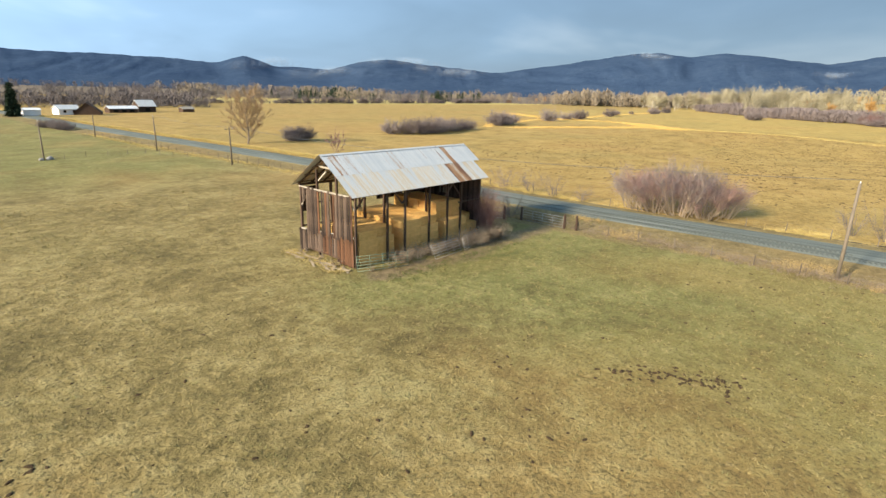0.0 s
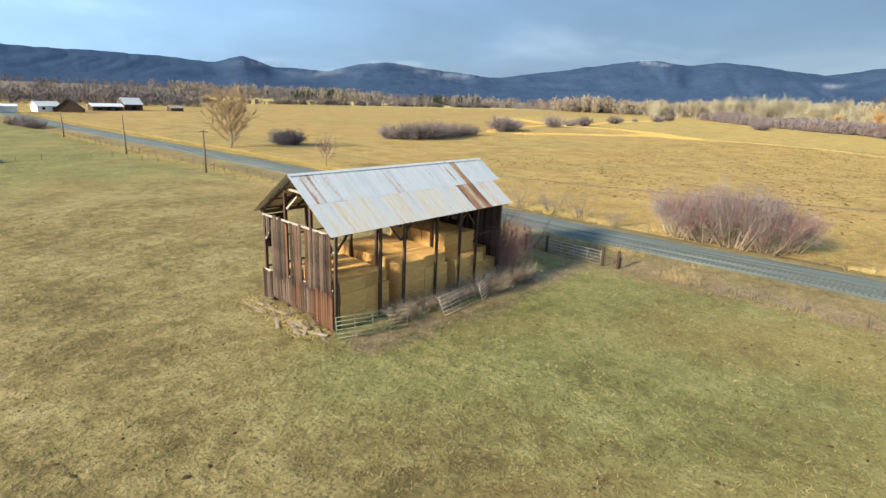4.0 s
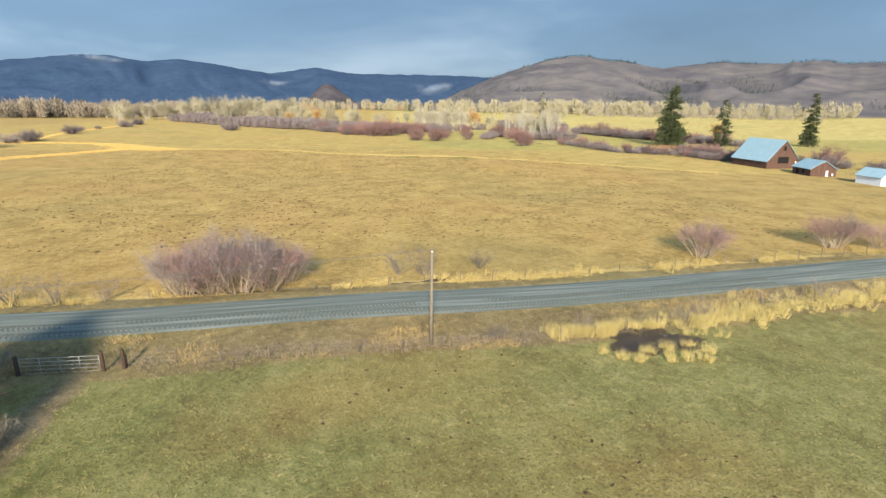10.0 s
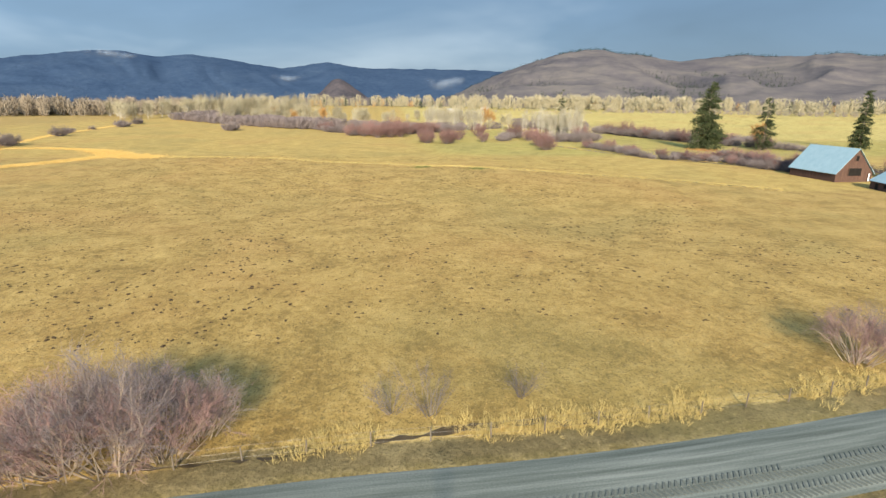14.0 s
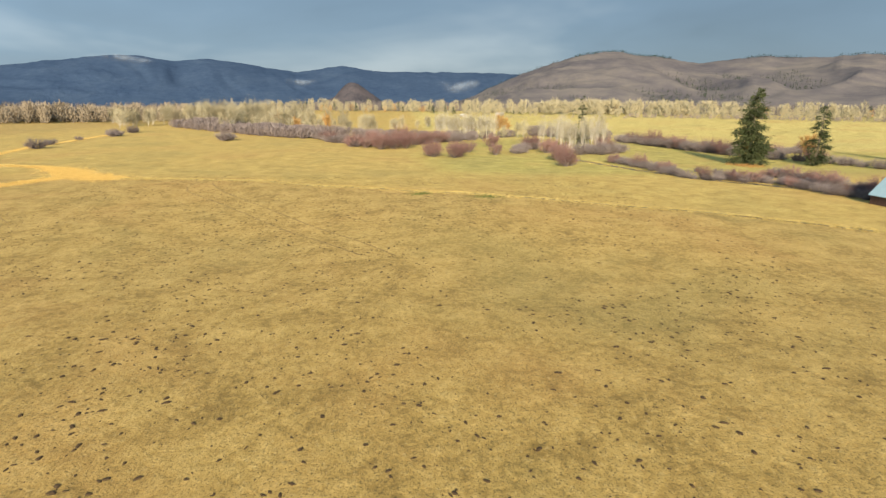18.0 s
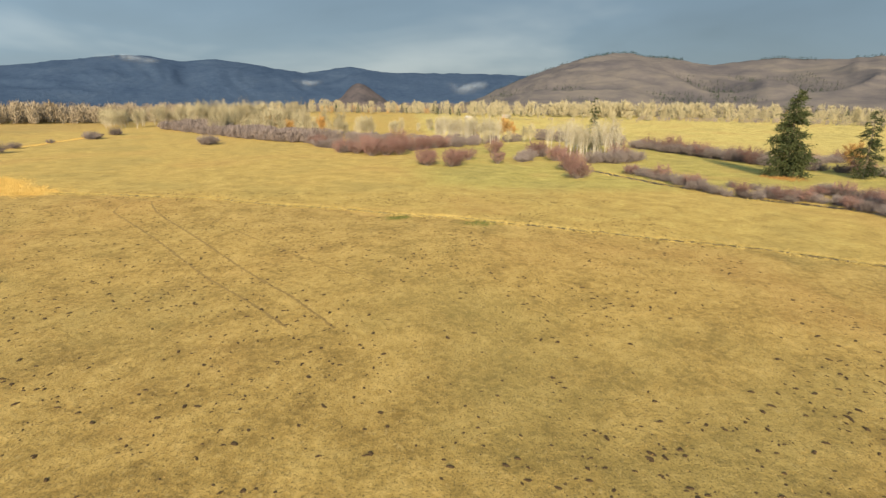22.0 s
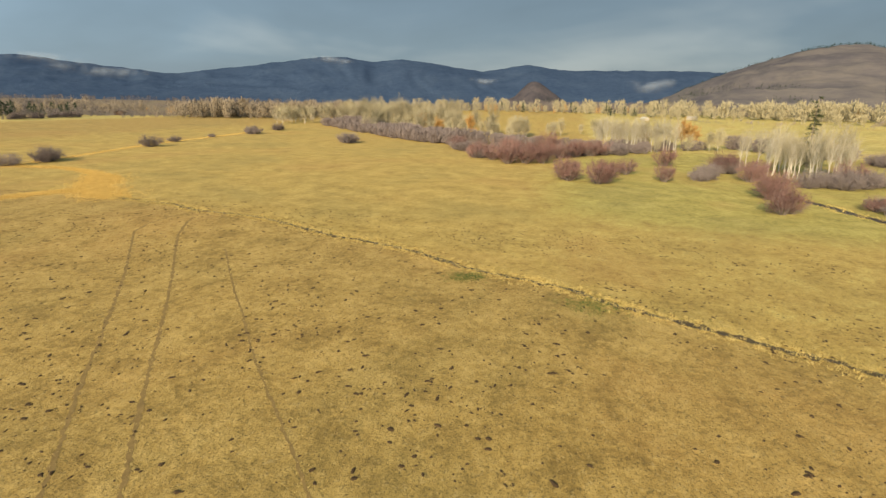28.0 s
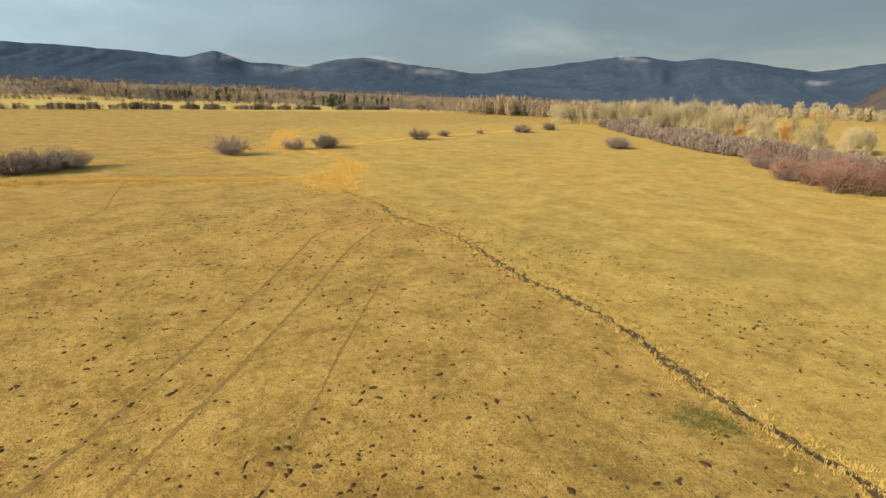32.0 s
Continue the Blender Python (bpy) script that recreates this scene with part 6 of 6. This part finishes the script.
for cx, cy, n, s in ((24.0, 10.4, 26, 0.6), (23.2, 12.6, 14, 0.5), (21.2, 20.9, 5, 0.2), (14, 15, 12, 1.2), (17, 19, 10, 1.2), (2.7, 32.1, 16, 1.5), (-3, 27.7, 18, 1.0), (8, 22, 10, 2), (33, 8, 20, 5), (40, 0, 40, 7), (30, -4, 30, 6), (44, 12, 30, 5), (11, 30, 16, 4)):
    for _ in range(n):
        near_p.append((cx + rs.normal(0, s), cy + rs.normal(0, s), rs.uniform(0.05, 0.17)))
for _ in range(900):
    near_p.append((rs.uniform(-5, 46), rs.uniform(-30, 60), rs.uniform(0.04, 0.1)))
pats("dung_pats", near_p, M_DUNG, "dark dung and trampled clods in the pasture", 42)
for i, line in enumerate(([(160, 9), (168, 15), (175.8, 21.3), (182.2, 26.5), (189.6, 32.0), (195, 36.1), (200.5, 40.1), (208, 46), (218.7, 55.1), (229.6, 63.8), (235, 65.5), (241.2, 66), (247, 64)], [(159, 3), (172, 11.5), (181.9, 18.9), (188.1, 23.3), (196.1, 28.9), (202.3, 33.3), (210.1, 39.3), (219.4, 46.4), (229.2, 53.5), (237.6, 58.5), (243, 61)], [(172, -3.5), (186.1, 8.7), (191.9, 13.8), (200.3, 20.4), (205.1, 24.6), (215.8, 33.3), (225.2, 40.6)], [(190, 88), (197.1, 94.5), (208.5, 107.2), (221.5, 138.3)])):
    rb, rl, rn = ribbon(line, 0.42 if i < 2 else 0.26, 0.02, 0.5, 0.12, 50 + i, 0.5)
    tagged(part("wheel_rut", rb, M_RUT, label="faint worn wheel rut through the dry meadow"), "", "track", "", "structure")
    tall_grass("rut_grass", line_spots(rl, rn, 500, 0.35, 0.12, 0.4, 0.9, rs), 0.16, M_STRAW, "dry grass standing along a wheel rut", 6, 0.2, 0.05, 60 + i)

# tyre cleats pressed into the gravel
tr = Build()
for row, (o, sl) in enumerate(((-2.75, 1), (-2.15, -1), (-1.05, 1), (-0.45, -1))):
    for y in np.arange(-34, 62, 0.42):
        if noise.noise((y * 0.09, row * 3.0, 1.0)) < -0.28:
            continue
        x = float(road_mid(y)) + o
        z = float(gz(x, y)) + np.interp(o, [p[0] for p in prof], [p[1] for p in prof])
        tr.box((0.62, 0.17, 0.075), (x, y, z + 0.012), (0, 0, 28 * sl))
tagged(part("tyre_marks", tr, M_GRAVEL_DARK, label="cleat marks of tractor tyres in the gravel road"), "", "tyre marks", "", "stuff")

# ---- round the hay barn ----
VINE = shrub_mesh(90, 6.0, 1.0, 26, 0.14, (M_TWIG_RED, M_TWIG_RED), 0.025, 0.005, 0.9, 3)
for x, y, s in ((39.0, 38.4, 1.0), (39.1, 39.6, 0.96), (39.1, 41.0, 0.8), (38.2, 38.3, 0.8)):
    shrub("dead_vine", VINE, on(x, y, 90 * x, s), "tangle of dead brown vine climbing the barn's corner", "vine")
for x in np.arange(25.5, 39.8, 0.34):
    shrub("dry_weed", S_WEED[int(x * 9) % 2], on(x + rng.uniform(-0.3, 0.3), 38.0 + rng.uniform(-0.6, 0.6) - 0.5 * float(smooth(28, 34, x)), rng.uniform(0, 360), rng.uniform(0.6, 1.0) + 0.35 * float(smooth(30, 36, x))), "pale dry weeds along the barn's open front", "weeds", "barn weeds")
tall_grass("straw_litter", np.column_stack([rs.normal(20.6, 0.45, 240), rs.uniform(38.9, 47.4, 240), rs.uniform(0.4, 0.9, 240)]), 0.35, M_STRAW, "pale straw litter along the foot of the barn boards", 9, 0.4, 0.03, 71, 1.3)
tall_grass("green_tufts", np.column_stack([rs.uniform(22, 41, 700), 36.0 - rs.gamma(2.0, 0.8, 700), rs.uniform(0.5, 1.1, 700)]), 0.16, M_TUFT_GREEN, "fresh green grass before the barn's open front", 8, 0.3, 0.035, 72, 0.8)
for x, y, s in ((21.0, 40.5, 0.5), (20.9, 43.0, 0.55), (21.0, 45.5, 0.5), (22.5, 37.6, 0.5), (24.5, 37.4, 0.5)):
    shrub("dry_weed", S_WEED[0], on(x, y, 80 * y, s), "pale dry weeds at the foot of the boards", "weeds", "barn weeds")
for x, y, r, ln in ((20.9, 41.5, 82, 2.6), (20.5, 43.8, 60, 1.8), (20.7, 39.8, -70, 2.4), (20.9, 45.0, 80, 2.0), (20.2, 40.8, 60, 1.2), (20.4, 42.6, 20, 1.1), (20.0, 44.6, 110, 1.0), (20.6, 46.2, 95, 1.6), (20.3, 41.2, 75, 2.8), (20.8, 44.2, 98, 2.4), (19.9, 42.4, 64, 1.9), (20.6, 40.2, 45, 1.5), (20.1, 45.6, 100, 2.2), (20.7, 42.0, 88, 2.6), (21.0, 39.2, 70, 1.8)):
    tagged(part("fallen_plank", Build().box((ln, 0.2, 0.04), (0, 0, 0.04), wobble=0.008), M_PLANK, at=on(x, y, r) @ pose(0, 0, 0, rng.uniform(-4, 4), rng.uniform(-4, 4), 0)), "bleached weathered plank fallen in the grass by the barn", "plank", "fallen planks")
for x, y, r in ((19.0, 132.5, 0.6), (18.6, 131.6, 0.45), (17.4, 131.4, 0.5), (49.6, -12.4, 0.10), (49.2, -11.6, 0.07), (48.7, -12.9, 0.08), (49.4, -9.3, 0.07), (48.9, -9.7, 0.06), (48.0, -14.0, 0.10), (49.9, -13.3, 0.09), (48.3, -10.9, 0.07)):
    bmr = bmesh.new()
    bmesh.ops.create_icosphere(bmr, subdivisions=2, radius=r)
    for v in bmr.verts:
        v.co += noise.noise_vector(v.co * 2.0) * r * 0.3
        v.co.z *= 0.7
    me = bpy.data.meshes.new("stone")
    bmr.to_mesh(me)
    bmr.free()
    me.materials.append(M_ROCK)
    tagged(part("stone", me, None, at=on(x, y, 0, 1, r * 0.3)), "grey field stone at the foot of the lone pole" if y > 0 else "pale stone lying in the muddy pond", "stone", "field stones")


bmt = bmesh.new()
bmesh.ops.create_grid(bmt, x_segments=10, y_segments=6, size=1)
for v in bmt.verts:
    edge = max(abs(v.co.x), abs(v.co.y))
    v.co = Vector((v.co.x * 2.3, v.co.y * 0.9, (0.75 if edge < 0.9 else 0.0) + 0.12 * noise.noise(v.co * 3.0)))
tarp = bpy.data.meshes.new("tarp")
bmt.to_mesh(tarp)
bmt.free()
tarp.materials.append(M_WHITE)
tagged(part("tarp", tarp, None, at=on(225, -137, 20)), "white tarpaulin over a low heap by the stream", "tarpaulin")
tall_grass("golden_grass", np.column_stack([rs.normal(300, 4.5, 260), rs.normal(-158, 3.0, 260), rs.uniform(0.5, 1.1, 260)]), 1.1, M_TWIG_ORANGE, "orange-brown grass under the tall fir", 8, 0.6, 0.10, 70)


# ---- shreds of low cloud on the mountainsides ----
M_CLOUD, n_, l_, b_ = material("low_cloud", 1.0, 0, 0.0)
b_.inputs["Base Color"].default_value = (0.42, 0.48, 0.55, 1)
co_ = n_.new("ShaderNodeTexCoord").outputs["Object"]
lw_ = link_noise(n_, l_, co_, 0.016, 5, 0.65)
at_ = n_.new("ShaderNodeAttribute")
at_.attribute_name = "body"
l_.new(calc(n_, l_, "MULTIPLY", calc(n_, l_, "MULTIPLY", span(n_, l_, lw_, 0.34, 0.72), at_.outputs["Fac"]), 0.30), b_.inputs["Alpha"])
for az, el, ln, hgt, seed in ((9.0, 2.55, 170, 42, 1), (-7.0, 2.35, 240, 75, 2), (57, 1.9, 420, 70, 3), (62.5, 2.5, 420, 80, 4), (49, 3.1, 520, 60, 5), (24.5, 4.15, 300, 45, 6), (44, 2.4, 460, 60, 7)):
    # one ragged, bulging sheet of mist, thinning out to its edge
    u_, v_ = np.meshgrid(np.linspace(-1, 1, 25), np.linspace(-1, 1, 13), indexing="ij")
    thin = np.clip(1 - (u_ ** 2 + (v_ + 0.35 * np.sin(u_ * 3 + seed)) ** 2), 0, 1)
    pts_ = np.stack([u_ * ln * 0.5, -30 * thin, v_ * hgt * 0.5], -1).reshape(-1, 3)
    i_, j_ = np.meshgrid(np.arange(24), np.arange(12), indexing="ij")
    q_ = (i_ * 13 + j_).ravel()
    cm_ = Build().add(pts_, np.stack([q_, q_ + 13, q_ + 14, q_ + 1], 1)).mesh("low_cloud", M_CLOUD, True)
    cm_.attributes.new("body", "FLOAT", "POINT").data.foreach_set("value", thin.ravel().astype(np.float32))
    dd = 3000.0
    a_ = radians(az)
    tagged(part("low_cloud", cm_, None, at=pose(85 + dd * math.cos(a_), dd * math.sin(a_), dd * math.tan(radians(el)), 0, 0, az - 90)), "thin white shred of low cloud on the dark mountainside", "cloud", "low clouds")
